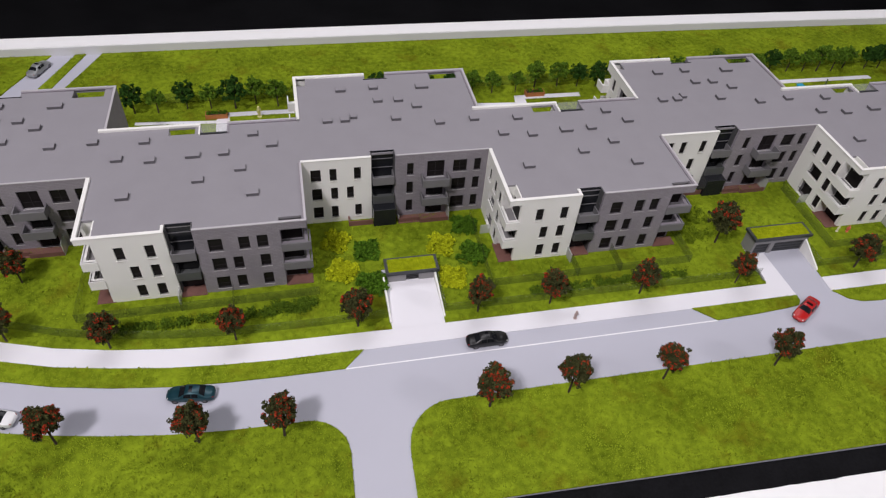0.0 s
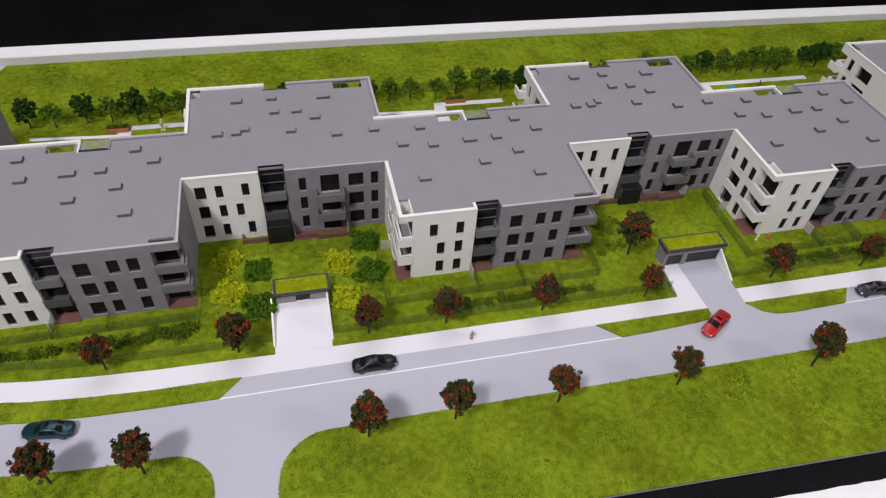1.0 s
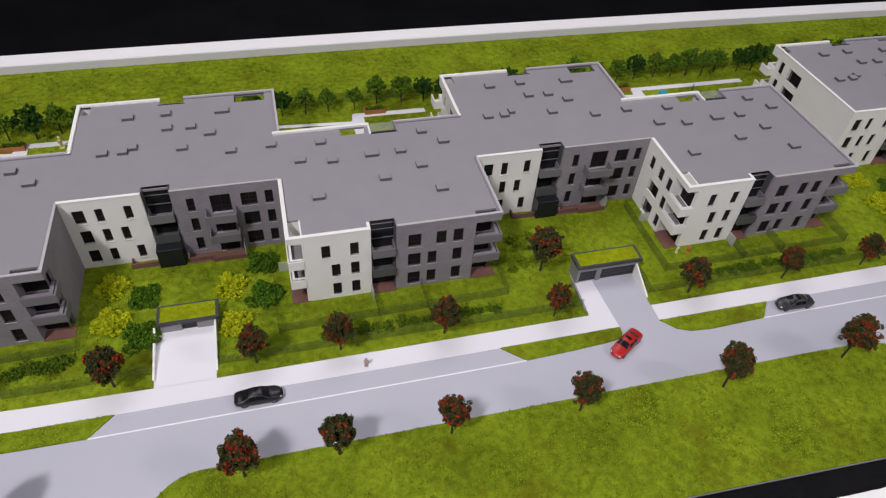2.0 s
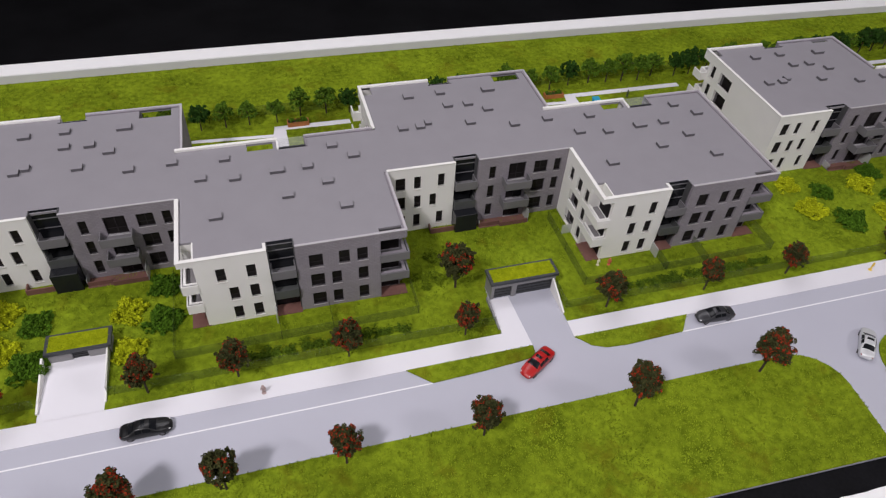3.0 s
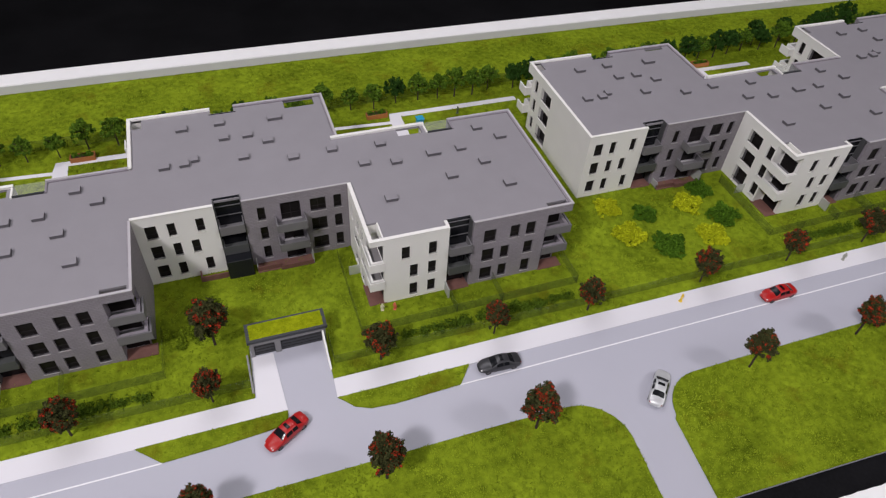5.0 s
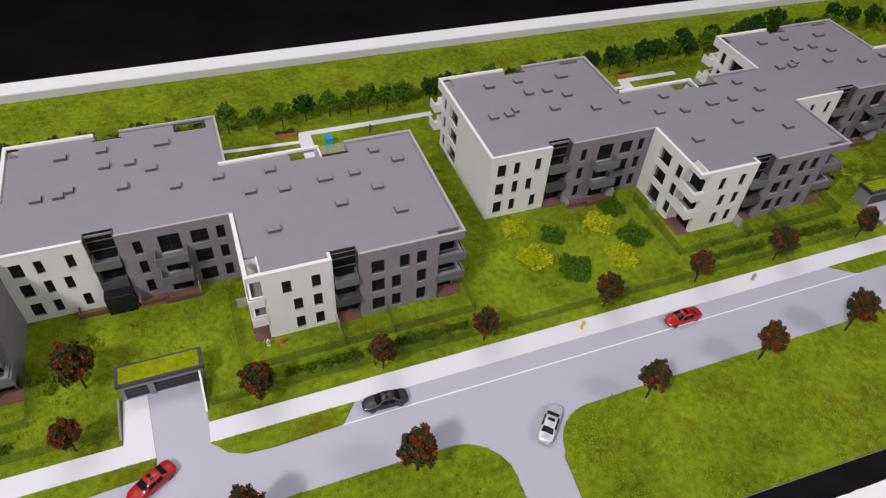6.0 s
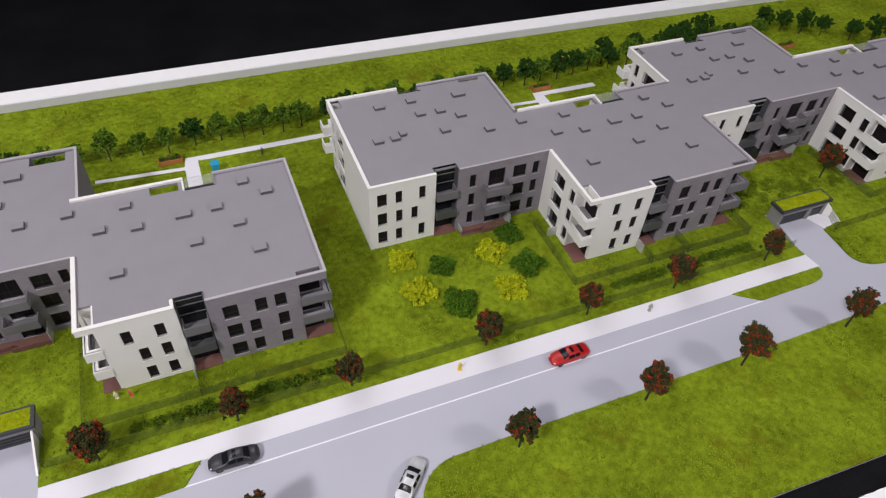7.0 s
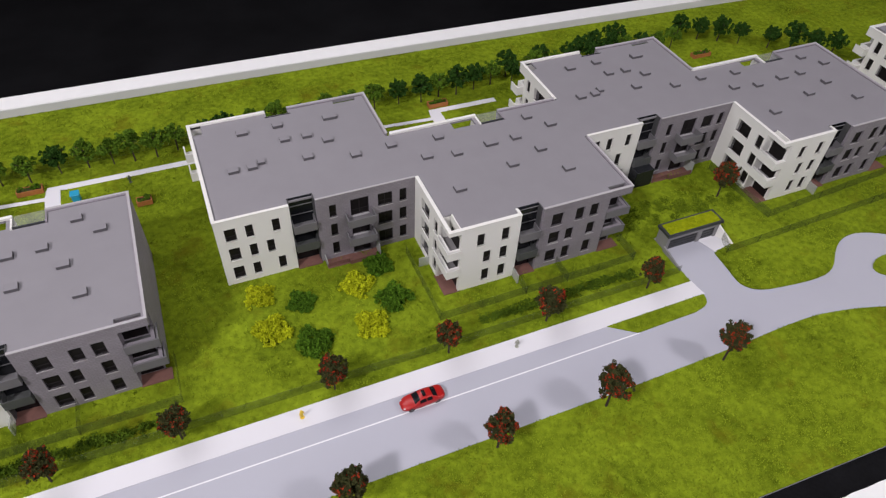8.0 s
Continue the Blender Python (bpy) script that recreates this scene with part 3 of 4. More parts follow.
    # grey side wall
    wall(house, "e", ox + WW, fy + 0.36, (by if right_end else oy) - fy - 0.72 + (0 if right_end else 0.36), GREY, [("o", -1, 1.5, FLOORS[2] + 0.7, 8.5), ("o", -1, 1.5, FLOORS[1] + 0.7, 5.45), ("o", -1, 1.5, 0.12, 2.5)], label="grey brick side wall")
    # stair bay with stacked balconies under smoked glass
    bay(house, ox + PALE, fy, 11.0 - PALE)
    part("fin", boxes((ox + PALE - 0.15, ox + PALE, fy - 1.3, fy - 0.003, 0.1, 1.5)), CLEAR, house, "clear privacy screen")
    # garden side
    wall(house, "n", ox, by, 11.2, WHITE, rows([(1.2, 2.4), (3.4, 4.4)]) + [("o", 7.6, 10.7, FLOORS[2] + 0.3, 9.25), ("o", 7.6, 10.7, FLOORS[1] + 0.95, 5.35), ("o", 7.6, 10.7, 0.12, 2.55)], label="white plastered garden facade")
    wall(house, "n", ox + 14.2, by, WW - 14.2, GREY, rows([(1.2, 2.3), (4.4, 6.0)]), label="grey brick garden facade")
    wall(house, "n", ox + 7.0, by - 2.0, 7.4, WHITE, rows([(0.9, 3.2), (4.8, 6.8)]), z1=9.3)
    for f in FLOORS[1:]:
        part("balcony", boxes((ox + 7.6, ox + 10.7, by - 1.6, by - 0.36, f - 0.25, f)), WHITE, house)
    part("wall", boxes((ox + 11.0, ox + 11.2, by - 2.0, by - 0.36, 0.1, TOP)), WHITE, house)
    part("wall", boxes((ox + 14.2, ox + 14.4, by - 2.0, by - 0.36, 0.1, TOP)), GREY, house)
    part("canopy", boxes((ox + 11.2, ox + 14.2, by - 1.96, by - 1.8, 9.25, 9.55)), DARK, house, "black canopy edge")
    part("canopy_sheet", boxes((ox + 11.22, ox + 14.18, by - 1.79, by + 0.1, 9.32, 9.38)), GLASSY, house, "clear canopy sheet over the garden door")
    # roof with the notches over loggias and bay
    holes = [(PALE, 11.0, -depth - 0.1, -depth + 1.1), (0.36, 1.6, -depth + 0.36, -depth + 2.95), (19.5, 21.8, -depth + 0.36, -depth + 1.0), (7.7, 10.6, 7.0, 8.34), (11.2, 14.2, 6.75, 9)]
    roof_slab(house, ox, oy, WW, -depth, 8.7, holes)
    copings(house, [(ox - 0.05, ox + PALE, fy - 0.05, fy + 0.35), (ox - 0.05, ox + 0.35, fy + 0.35, oy), (ox, ox + 11.2, by - 0.35, by + 0.05), (ox + PALE - 0.3, ox + PALE, fy + 0.35, fy + 1.1)], WHITE, 0.12)
    copings(house, [(ox + 11.0, ox + WW + 0.05, fy - 0.05, fy + 0.2), (ox + WW - 0.2, ox + WW + 0.05, fy + 0.2, by - 0.2 if right_end else oy), (ox + 14.2, ox + WW + 0.05, by - 0.2, by + 0.05)], COPING)
    vents(house, ox, oy, WING_VENTS)


def roof_slab(house, ox, oy, width, y0, y1, holes, joins=()):
    """The roof sheet; joins: how far it runs on over the neighbours, where they touch."""
    us, vs = [0.3, width - 0.3, *joins], [y0 + 0.3, y1 - 0.3] + ([8.4] if joins else [])
    lo, hi = min(us), max(us)
    for a, b, c, d in holes:
        us += [a, b]
        vs += [c, d]
    us = [min(max(u, lo), hi) for u in us]
    vs = [min(max(v, y0 + 0.3), y1 - 0.3) for v in vs]
    edge = max(joins) if joins else width
    solid = lambda u, v: (0.3 < u < width - 0.3 if v > 8.4 else u < edge) and not any(a < u < b and c < v < d for a, b, c, d in holes)
    part("roof", cut_slab(us, vs, solid, 9.1, ROOFZ, lambda u, v, w: (ox + u, oy + v, w)), ROOF, house, "flat grey roof")


def copings(house, rects, mat, tall=0.1):
    for x0, x1, y0, y1 in rects:
        part("coping", boxes((x0, x1, y0, y1, TOP + 0.003, TOP + tall)), mat, house)


def bay(house, x, fy, w, entrance=False):
    """Recessed stair bay: smoked glass at its back, two balconies in front of it."""
    d = 1.15
    part("bay_glass", boxes((x + 0.02, x + w - 0.02, fy + d, fy + d + 0.1, 0.1, 9.3)), DARKGLASS, house, "smoked glass wall of the stair bay")
    part("bay_roof", boxes((x, x + w, fy + d - 0.1, fy + d + 0.2, 9.3, 9.42)), DARKGLASS, house)
    for z in (8.35, 7.1):
        part("mullion", boxes((x + 0.02, x + w - 0.02, fy + d - 0.07, fy + d, z, z + 0.09)), CONCRETE, house)
    # cheeks darkened by colour for the shade inside the bay
    part("bay_cheek", boxes((x - 0.001, x + 0.1, fy + 0.36, fy + d, 0.1, 9.5), (x + w - 0.1, x + w + 0.001, fy + 0.36, fy + d, 0.1, 9.5)), RECESS_SHADE, house)
    for f in FLOORS[1:]:
        # lower balcony takes a darker grey: shade below the upper one, in its colour
        balcony(house, x + 0.12, x + w - 0.12, fy - 0.35, fy + d, f, CONCRETE if f > 5 else BALCONY_SHADE, "swe", 0.9, "grey balcony in the stair bay" if f > 5 else "lower balcony in the stair bay, grey darkened as shade")
    if entrance:
        part("entrance_box", boxes((x + 0.05, x + w - 0.05, fy - 1.5, fy + 0.3, 0.1, 2.7), bevel=0.04), DARKGLASS, house, "dark glass entrance lobby")
    else:
        part("terrace", boxes((x + 0.02, x + w - 0.02, fy - 0.3, fy + d, 0.1, 0.24)), TERRA, house, "terracotta paved terrace")


def rear(house, ox, oy, end_left=False, east=0.0, gap=0.0, lift=0.3):
    """A block set back from the street; its front lies on oy; east: how far its garden half runs on over the neighbour."""
    EW = RW + east
    H = [h + lift for h in HEADS]
    rows = lambda spans, floors=(0, 1, 2): rows_of(spans, floors, lift)
    by = oy + 17.9
    FOOT.append((ox, ox + RW, oy, by))
    op = [("w", a, b, H[f] - TALL, H[f]) for f in (0, 2) for a, b in ((0.95, 2.1), (3.1, 3.9), (5.9, 6.7))]
    op += [("w", a, b, H[1] - TALL, H[1]) for a, b in ((0.95, 2.1), (3.15, 3.95), (5.0, 5.8))]
    wall(house, "s", ox, oy, 7.9, WHITE, op, label="white plastered courtyard facade")
    op = rows([(1.4, 2.2), (6.95, 8.65), (9.5, 10.35)]) + [("w", 3.8, 5.9, 5.95, H[2] + 0.1), ("w", 3.8, 5.9, 3.05, H[1] + 0.1), ("w", 3.8, 5.9, 0.22, H[0] + 0.1)]
    wall(house, "s", ox + 10.7, oy, RW + gap - 10.7, GREY, op, label="grey brick courtyard facade")
    bay(house, ox + 7.9, oy, 2.8, entrance=not end_left)
    for f in FLOORS[1:]:
        balcony(house, ox + 13.8, ox + 17.0, oy - 1.5, oy - 0.003, f, CONCRETE, "swe", 0.85, "grey projecting balcony")
    part("terrace_wall", boxes((ox + 13.6, ox + 17.2, oy - 1.6, oy - 1.42, 0.1, 0.75), (ox + 11.0, ox + 13.6, oy - 1.2, oy - 1.05, 0.1, 0.75)), TERRA, house, "low terracotta terrace wall")
    part("terrace", boxes((ox + 11.0, ox + 17.2, oy - 1.42, oy - 0.003, 0.1, 0.2)), TERRA, house)
    part("privacy_screen", boxes((ox + 11.0, ox + 11.1, oy - 1.2, oy - 0.003, 0.1, 1.15)), CLEAR, house)
    part("privacy_screen", boxes((ox + 17.15, ox + 17.25, oy - 1.6, oy - 0.003, 0.2, 2.0)), CLEAR, house)
    if not end_left:
        part("terrace_wall", boxes((ox + 5.0, ox + 7.9, oy - 1.1, oy - 0.95, 0.1, 0.85), (ox + 5.0, ox + 5.15, oy - 0.95, oy - 0.003, 0.1, 0.85)), TERRA, house, "low terracotta terrace wall")
    # pale side, with the balconies of the garden corner
    low = 0.36 if end_left else 8.7
    op = [("w", 14.6, 15.5, H[f] - TALL, H[f]) for f in (0, 1, 2)] + [("o", 10.6, 13.4, (0.2, FLOORS[1] + 0.6, FLOORS[2] + 0.6)[f], H[f]) for f in (0, 1, 2)]
    for f in (0, 1, 2):
        recess(house, ox, oy + 10.6, oy + 13.4, FLOORS[f], H[f])
    op += [("o", 16.3, 30, FLOORS[f] + 0.9, 2.4 + FLOORS[f]) for f in (1, 2)] + [("o", 16.3, 30, 0.12, 2.5)]
    wall(house, "w", ox, oy + low, 17.54 - low, WHITE, [(k, a - low, b - low, c, d) for k, a, b, c, d in op], label="white plastered side wall")
    for f in FLOORS[1:]:
        part("balcony", boxes((ox - 1.0, ox - 0.003, oy + 16.2, by + 0.15, f - 0.3, f), (ox - 1.0, ox - 0.85, oy + 16.2, by + 0.15, f, f + 0.9), (ox - 0.85, ox - 0.003, oy + 16.2, oy + 16.35, f, f + 0.9)), WHITE, house, "white balcony at the garden corner")
    wall(house, "n", ox, by, 9.2, WHITE, rows([(4.0, 5.2), (6.6, 7.6)]) + [("o", -1, 1.8, FLOORS[f] + 0.9, FLOORS[f] + 2.4) for f in (1, 2)] + [("o", -1, 1.8, 0.12, 2.5)], label="white plastered garden facade")
    wall(house, "n", ox + 11.9, by, EW - 11.9, GREY, rows([(1.4, 2.6), (4.0, 5.0)]) + [("o", 5.2 + east, 9.2 + east, FLOORS[2] + 0.3, 9.25), ("o", 5.2 + east, 9.2 + east, FLOORS[1] + 0.9, 5.3)], label="grey brick garden facade")
    wall(house, "n", ox + 9.0, by - 1.1, 3.1, DARKGLASS, [], z1=9.4, thick=0.12)
    wall(house, "e", ox + EW, oy + 8.7, by - oy - 9.06, GREY, [], label="grey brick side wall")
    holes = [(7.9, 10.7, -0.1, 0.95), (0.36, 1.5, 15.9, 17.55), (9.2, 11.9, 16.9, 18), (17.0 + east, 20.6 + east, 16.0, 17.55) if oy < 0.3 else (17.6, 20.4, 16.95, 17.5)]
    roof_slab(house, ox, oy, EW, 0, 17.9, holes, (RW + gap + 0.3,) if end_left else (-0.3, RW + 0.3))
    copings(house, [(ox - 0.05, ox + 7.9, oy - 0.05, oy + 0.3), (ox - 0.05, ox + 0.33, oy + (0.3 if end_left else 8.4), by - 0.3), (ox - 0.05, ox + 9.2, by - 0.3, by + 0.05)], WHITE)
    copings(house, [(ox + 10.7, ox + RW + gap, oy - 0.05, oy + 0.15), (ox + EW - 0.2, ox + EW + 0.05, oy + 8.7, by - 0.2), (ox + 11.9, ox + EW + 0.05, by - 0.2, by + 0.05)], COPING)
    vents(house, ox, oy, REAR_VENTS, 0.6)


one = thing("apartment_building", 0, 0, 0, 0, "long stepped apartment building of white plaster and grey brick", "apartment building", "apartment buildings on the lawn")
for x0 in (-44.05, 0.0, 44.05):
    rear(one, x0 - RW, 0.0, east=0.8)
    wing(one, x0, 0.0, "narrow", right_end=x0 > 40)
two = thing("apartment_building", 0, 0, 0, 0, "stepped three-storey apartment building beside the shrub garden", "apartment building", "apartment buildings on the lawn")
rear(two, 73.6, 0.6, end_left=True, gap=0.25)
wing(two, 95.65, 0.6, "wide", depth=9.75, lift=0.33)
rear(two, 117.9, 0.6)
wing(two, 139.7, 0.6, "wide", right_end=True, depth=9.6, lift=0.33)
three = thing("apartment_building", 0, 0, 0, 0, "further white three-storey apartment building at the estate's end", "apartment building", "apartment buildings on the lawn")
rear(three, 173.9, -7.5, end_left=True)


# ---- garages, walls beside the drives ----
def garage(x0, x1, y0, y1, top, doors, label):
    g = thing("garage_entrance", (x0 + x1) / 2, y0, 0, 0, label, "garage", "garage entrances")
    a, b, d = x0 - (x0 + x1) / 2, x1 - (x0 + x1) / 2, y1 - y0
    FOOT.append((x0, x1, y0, y1))
    solid = lambda u, v: not any(p < u < q and v < h for p, q, h in doors)
    us = [a, b] + [u for p, q, _ in doors for u in (p, q)]
    vs = [0.0, top - 0.25] + [h for _, _, h in doors]
    part("wall", cut_slab(us, vs, solid, 0, 0.3, lambda u, v, w: (u, w, v)), GARAGE, g)
    part("wall", boxes((a, a + 0.3, 0.303, d, 0, top - 0.25), (b - 0.3, b, 0.303, d, 0, top - 0.25), (a + 0.3, b - 0.3, d - 0.3, d, 0, top - 0.25)), GARAGE, g)
    for p, q, h in doors:
        rows = [(p + 0.02, q - 0.02, 0.18, 0.24, 0.02, h - 0.02)]
        door = part("garage_door", boxes(*rows), DARK, g, "dark ribbed garage door")
        for k in range(1, 4):
            part("door_rib", boxes((p + 0.05, q - 0.05, 0.15, 0.178, h * k / 4 - 0.03, h * k / 4 + 0.03)), FRAME, door)
    part("roof_edge", boxes((a - 0.2, b + 0.2, -0.2, 0.05, top - 0.247, top + 0.1), (a - 0.2, b + 0.2, d, d + 0.2, top - 0.247, top + 0.1), (a - 0.2, a + 0.12, 0.05, d, top - 0.247, top + 0.1), (b - 0.12, b + 0.2, 0.05, d, top - 0.247, top + 0.1)), DARK, g, "dark roof edging")
    part("green_roof", boxes((a + 0.12, b - 0.12, 0.05, d, top - 0.2, top + 0.13), bevel=0.03), MOSS, g, "flocked green roof")
    return g


garage(-13.5, -7.85, -10.75, -8.7, 1.5, [(-0.75, 0.75, 1.05)], "low grey garage entrance with a green roof at the white drive")
garage(31.05, 38.5, -12.6, -10.65, 2.6, [(-3.4, -1.35, 1.75), (-0.8, 3.4, 1.75)], "grey garage entrance with green roof and two dark doors")
garage(122.95, 130.6, -12.0, -10.15, 2.6, [(-3.4, 0.8, 1.75), (1.35, 3.4, 1.75)], "grey garage entrance with green roof near the turning circle")
for fx0, fx1, fy0, fy1 in ((-13.35, -8.0, -10.6, -8.85), (31.2, 38.35, -12.45, -10.8), (123.1, 130.45, -11.85, -10.3)):
    top = 1.6 if fx0 < 0 else 2.7
    rng = np.random.default_rng(5)
    n = 900
    px, py, turn = rng.uniform(fx0, fx1, n), rng.uniform(fy0, fy1, n), rng.uniform(0, 6.28, n)
    v = np.empty((n, 3, 3))
    v[:, 0] = np.stack([px - 0.09 * np.cos(turn), py - 0.09 * np.sin(turn), np.full(n, top + 0.02)], 1)
    v[:, 1] = np.stack([px + 0.09 * np.cos(turn), py + 0.09 * np.sin(turn), np.full(n, top + 0.02)], 1)
    v[:, 2] = np.stack([px + rng.uniform(-0.2, 0.2, n), py + rng.uniform(-0.2, 0.2, n), top + rng.uniform(0.05, 0.12, n)], 1)
    triangles_object("roof_grass", v.reshape(-1, 3), MOSS, "short grass flock on a garage roof", "grass")


def ramp_wall(x, y0, y1, h0, h1, mat, label, slant=0.0):
    bm = boxes((-0.09, 0.09, 0, 1, 0, 1))
    for v in bm.verts:
        t = v.co.y
        v.co.z *= h0 + (h1 - h0) * t
        v.co.y = y0 + (y1 - y0) * t
        v.co.x += slant * t
    w = finish("retaining_wall", bm, mat)
    w.matrix_basis = place(x, 0)
    return tagged(w, label, "wall")


ramp_wall(-14.0, -10.8, -16.6, 1.1, 0.3, WHITE, "low sloping white wall beside the white drive")
ramp_wall(-8.12, -10.8, -16.6, 1.1, 0.3, WHITE, "low sloping white wall beside the white drive")
ramp_wall(38.2, -12.65, -16.3, 1.9, 0.3, WHITE, "sloping white retaining wall beside the grey drive")
ramp_wall(30.6, -12.65, -16.9, 0.7, 0.3, GARAGE, "low grey wall beside the garage path")
ramp_wall(130.6, -11.95, -14.0, 1.9, 0.2, WHITE, "sloping white retaining wall beside the grey drive", 1.0)
ramp_wall(122.8, -11.95, -15.5, 0.9, 0.3, GARAGE, "low grey wall beside the garage drive")


# ---- garden paths ----
def garden_path(pts):
    PATHS.append(pts)
    tagged(outline(pts, 0.1, 0.19, PAVE, "garden_path"), "narrow white garden path on the lawn", "path", kind="structure")


for x0, run in ((-44.05, 1), (0.0, 1), (44.05, 2), (95.65, 1)):
    end = x0 + (31 if run == 2 else 22)
    garden_path([(x0 + 0.2, 23.0), (x0 + 11.1, 22.3), (x0 + 11.1, 8.8), (x0 + 12.9, 8.8), (x0 + 12.9, 23.8), (end, 23.7), (end, 24.7), (x0 + 11.4, 24.8), (x0 + 11.1, 22.95), (x0 + 0.2, 23.65)])


# ---- foliage ----
def leaf_cloud(rng, centres, radius, per, size):
    """Small bent leaf shapes round many centres; returns corner points, three a triangle."""
    c = np.repeat(np.asarray(centres, float), per, axis=0)
    n = len(c)
    d = rng.normal(size=(n, 3))
    d /= np.linalg.norm(d, axis=1)[:, None]
    p = c + d * (radius * rng.random(n)[:, None] ** 0.5)
    a = rng.normal(size=(n, 3))
    a /= np.linalg.norm(a, axis=1)[:, None]
    b = np.cross(a, d)
    b /= np.linalg.norm(b, axis=1)[:, None] + 1e-9
    s = size * rng.uniform(0.6, 1.3, n)[:, None]
    up = d * s * 0.45
    v = np.stack([p - a * s, p + b * s * 0.7 + up, p + a * s, p - a * s, p + a * s, p - b * s * 0.7 + up], 1)
    return v.reshape(-1, 3)


def soup(name, verts, mat, parent=None, label=""):
    me = bpy.data.meshes.new(name)
    n = len(verts)
    me.from_pydata([tuple(p) for p in (np.asarray(verts) * S)], [], [(i, i + 1, i + 2) for i in range(0, n, 3)])
    me.materials.append(mat)
    ob = new(name, me)
    ob.parent = parent
    if label:
        ob["label"] = label
    return ob


def stick(bm, p, q, r0, r1, sides=6):
    p, q = Vector(p), Vector(q)
    m = Matrix.Translation((p + q) / 2) @ (q - p).to_track_quat("Z", "Y").to_matrix().to_4x4()
    bmesh.ops.create_cone(bm, segments=sides, radius1=r0, radius2=r1, depth=(q - p).length, matrix=m, cap_ends=True)


def tree(seed, height, spread, mats, clumps, per, leaf, label, group, trunk=0.12, bare=0.3):
    """A tapered trunk with limbs, and a crown of many small leaf clumps with gaps; mats: foliage, and blossom or None."""
    rng = np.random.default_rng(seed)
    t = thing("tree", 0, 0, 0, 0, label, "tree", group)
    bm = bmesh.new()
    lean = rng.uniform(-0.06, 0.06, 2)
    fork = height * (bare + 0.12)
    stick(bm, (0, 0, -0.05), (lean[0], lean[1], fork), trunk, trunk * 0.7)
    stick(bm, (lean[0], lean[1], fork - 0.02), (lean[0] * 2, lean[1] * 2, height * 0.9), trunk * 0.65, 0.03)
    tips = []
    for k in range(9):
        ang, zz = k * 2.4 + rng.uniform(-0.3, 0.3), fork + rng.uniform(-0.1, 0.9) * (height - fork) * 0.55
        r = spread * rng.uniform(0.55, 0.95)
        tip = (lean[0] + r * math.cos(ang), lean[1] + r * math.sin(ang), zz + rng.uniform(0.15, 0.45) * (height - fork))
        stick(bm, (lean[0], lean[1], zz * 0.92), tip, trunk * 0.4, 0.02, 5)
        tips.append(tip)
    part("trunk", bm, BARK, t)
    cz, rz = (height * (1 + bare)) / 2 + 0.1, height * (1 - bare) / 2
    cs = []
    while len(cs) < clumps:
        d = rng.normal(size=3)
        d /= np.linalg.norm(d)
        r = rng.random() ** 0.4
        bulge = 1 + 0.1 * math.sin(3 * math.atan2(d[1], d[0]) + seed) + rng.uniform(-0.12, 0.12)
        wide = spread * bulge * (1.04 - 0.24 * d[2] * r)
        cs.append((lean[0] + d[0] * r * wide, lean[1] + d[1] * r * wide, cz + d[2] * r * rz * bulge))
    cs = np.array(cs)
    if mats[1] is not None:
        red = (rng.random(len(cs)) < (0.16 + 0.08 * (seed % 3)) + 0.2 * (np.sin(cs[:, 0] * 2.3 + seed) + np.sin(cs[:, 2] * 2.1) > 0.5)) & (np.linalg.norm((cs - [lean[0], lean[1], cz]) / [spread, spread, rz], axis=1) > 0.55)
        soup("blossom", leaf_cloud(rng, cs[red], spread * 0.19, per * 3 // 4, leaf), mats[1], t, "red and orange leaf clumps")
    soup("crown", leaf_cloud(rng, cs, spread * 0.17, per, leaf), mats[0], t)
    return t


front_trees = [(-45.5, -25.7), (-33.2, -27.6), (-25.6, -28.2), (-6.05, -28.25), (2.2, -27.95), (12.5, -28.0), (25.2, -28.3), (40.45, -28.8), (55.0, -28.15), (78.95, -28.2), (93.0, -27.95), (104.85, -27.85), (119.3, -27.6)]
garden_trees = [(-52.2, -13.2), (-42.2, -15.6), (-30.0, -16.4), (-17.5, -16.5), (-4.4, -16.4), (3.9, -16.5), (14.7, -16.6), (26.9, -16.7), (43.2, -16.5), (55.3, -16.7), (66.3, -16.6), (80.8, -16.5), (92.9, -16.5), (104.4, -16.4), (117.5, -16.3),
                (27.75, -10.0, 1.32), (-52.4, -5.2), (135.5, -6.1, 1.12)]
R_LABEL = ("small model tree with dark green leaves and red blossom", "dark bushy model tree speckled with orange red clumps", "dense reddish brown model tree with bright red tips")
rnd = random.Random(4)


def plant(spots, kinds, small, large):
    """Sets trees of the given kinds on the spots, in turn; a third number makes one taller."""
    for i, (x, y, *tall) in enumerate(spots):
        src = kinds[i % len(kinds)]
        m = place(x, y, 0.13, rnd.uniform(0, 360), rnd.uniform(small, large) * (tall[0] if tall else 1.0))
        if i < len(kinds):
            src.matrix_basis = m
        else:
            copy_thing(src, m)


plant(front_trees, [tree(11 + k, 5.75 + 0.2 * (k % 3), 1.38 + 0.12 * (k % 2), (LEAF_DARK, LEAF_RED), 230, 30, 0.12, R_LABEL[k % 3], "street trees", 0.13, 0.42) for k in range(5)], 0.94, 1.05)
plant(garden_trees, [tree(21 + k, 5.2 + 0.2 * (k % 3), 1.33 + 0.12 * (k % 2), (LEAF_DARK, LEAF_RED), 220, 30, 0.12, R_LABEL[(k + 1) % 3], "street trees", 0.12, 0.38) for k in range(5)], 0.9, 1.04)

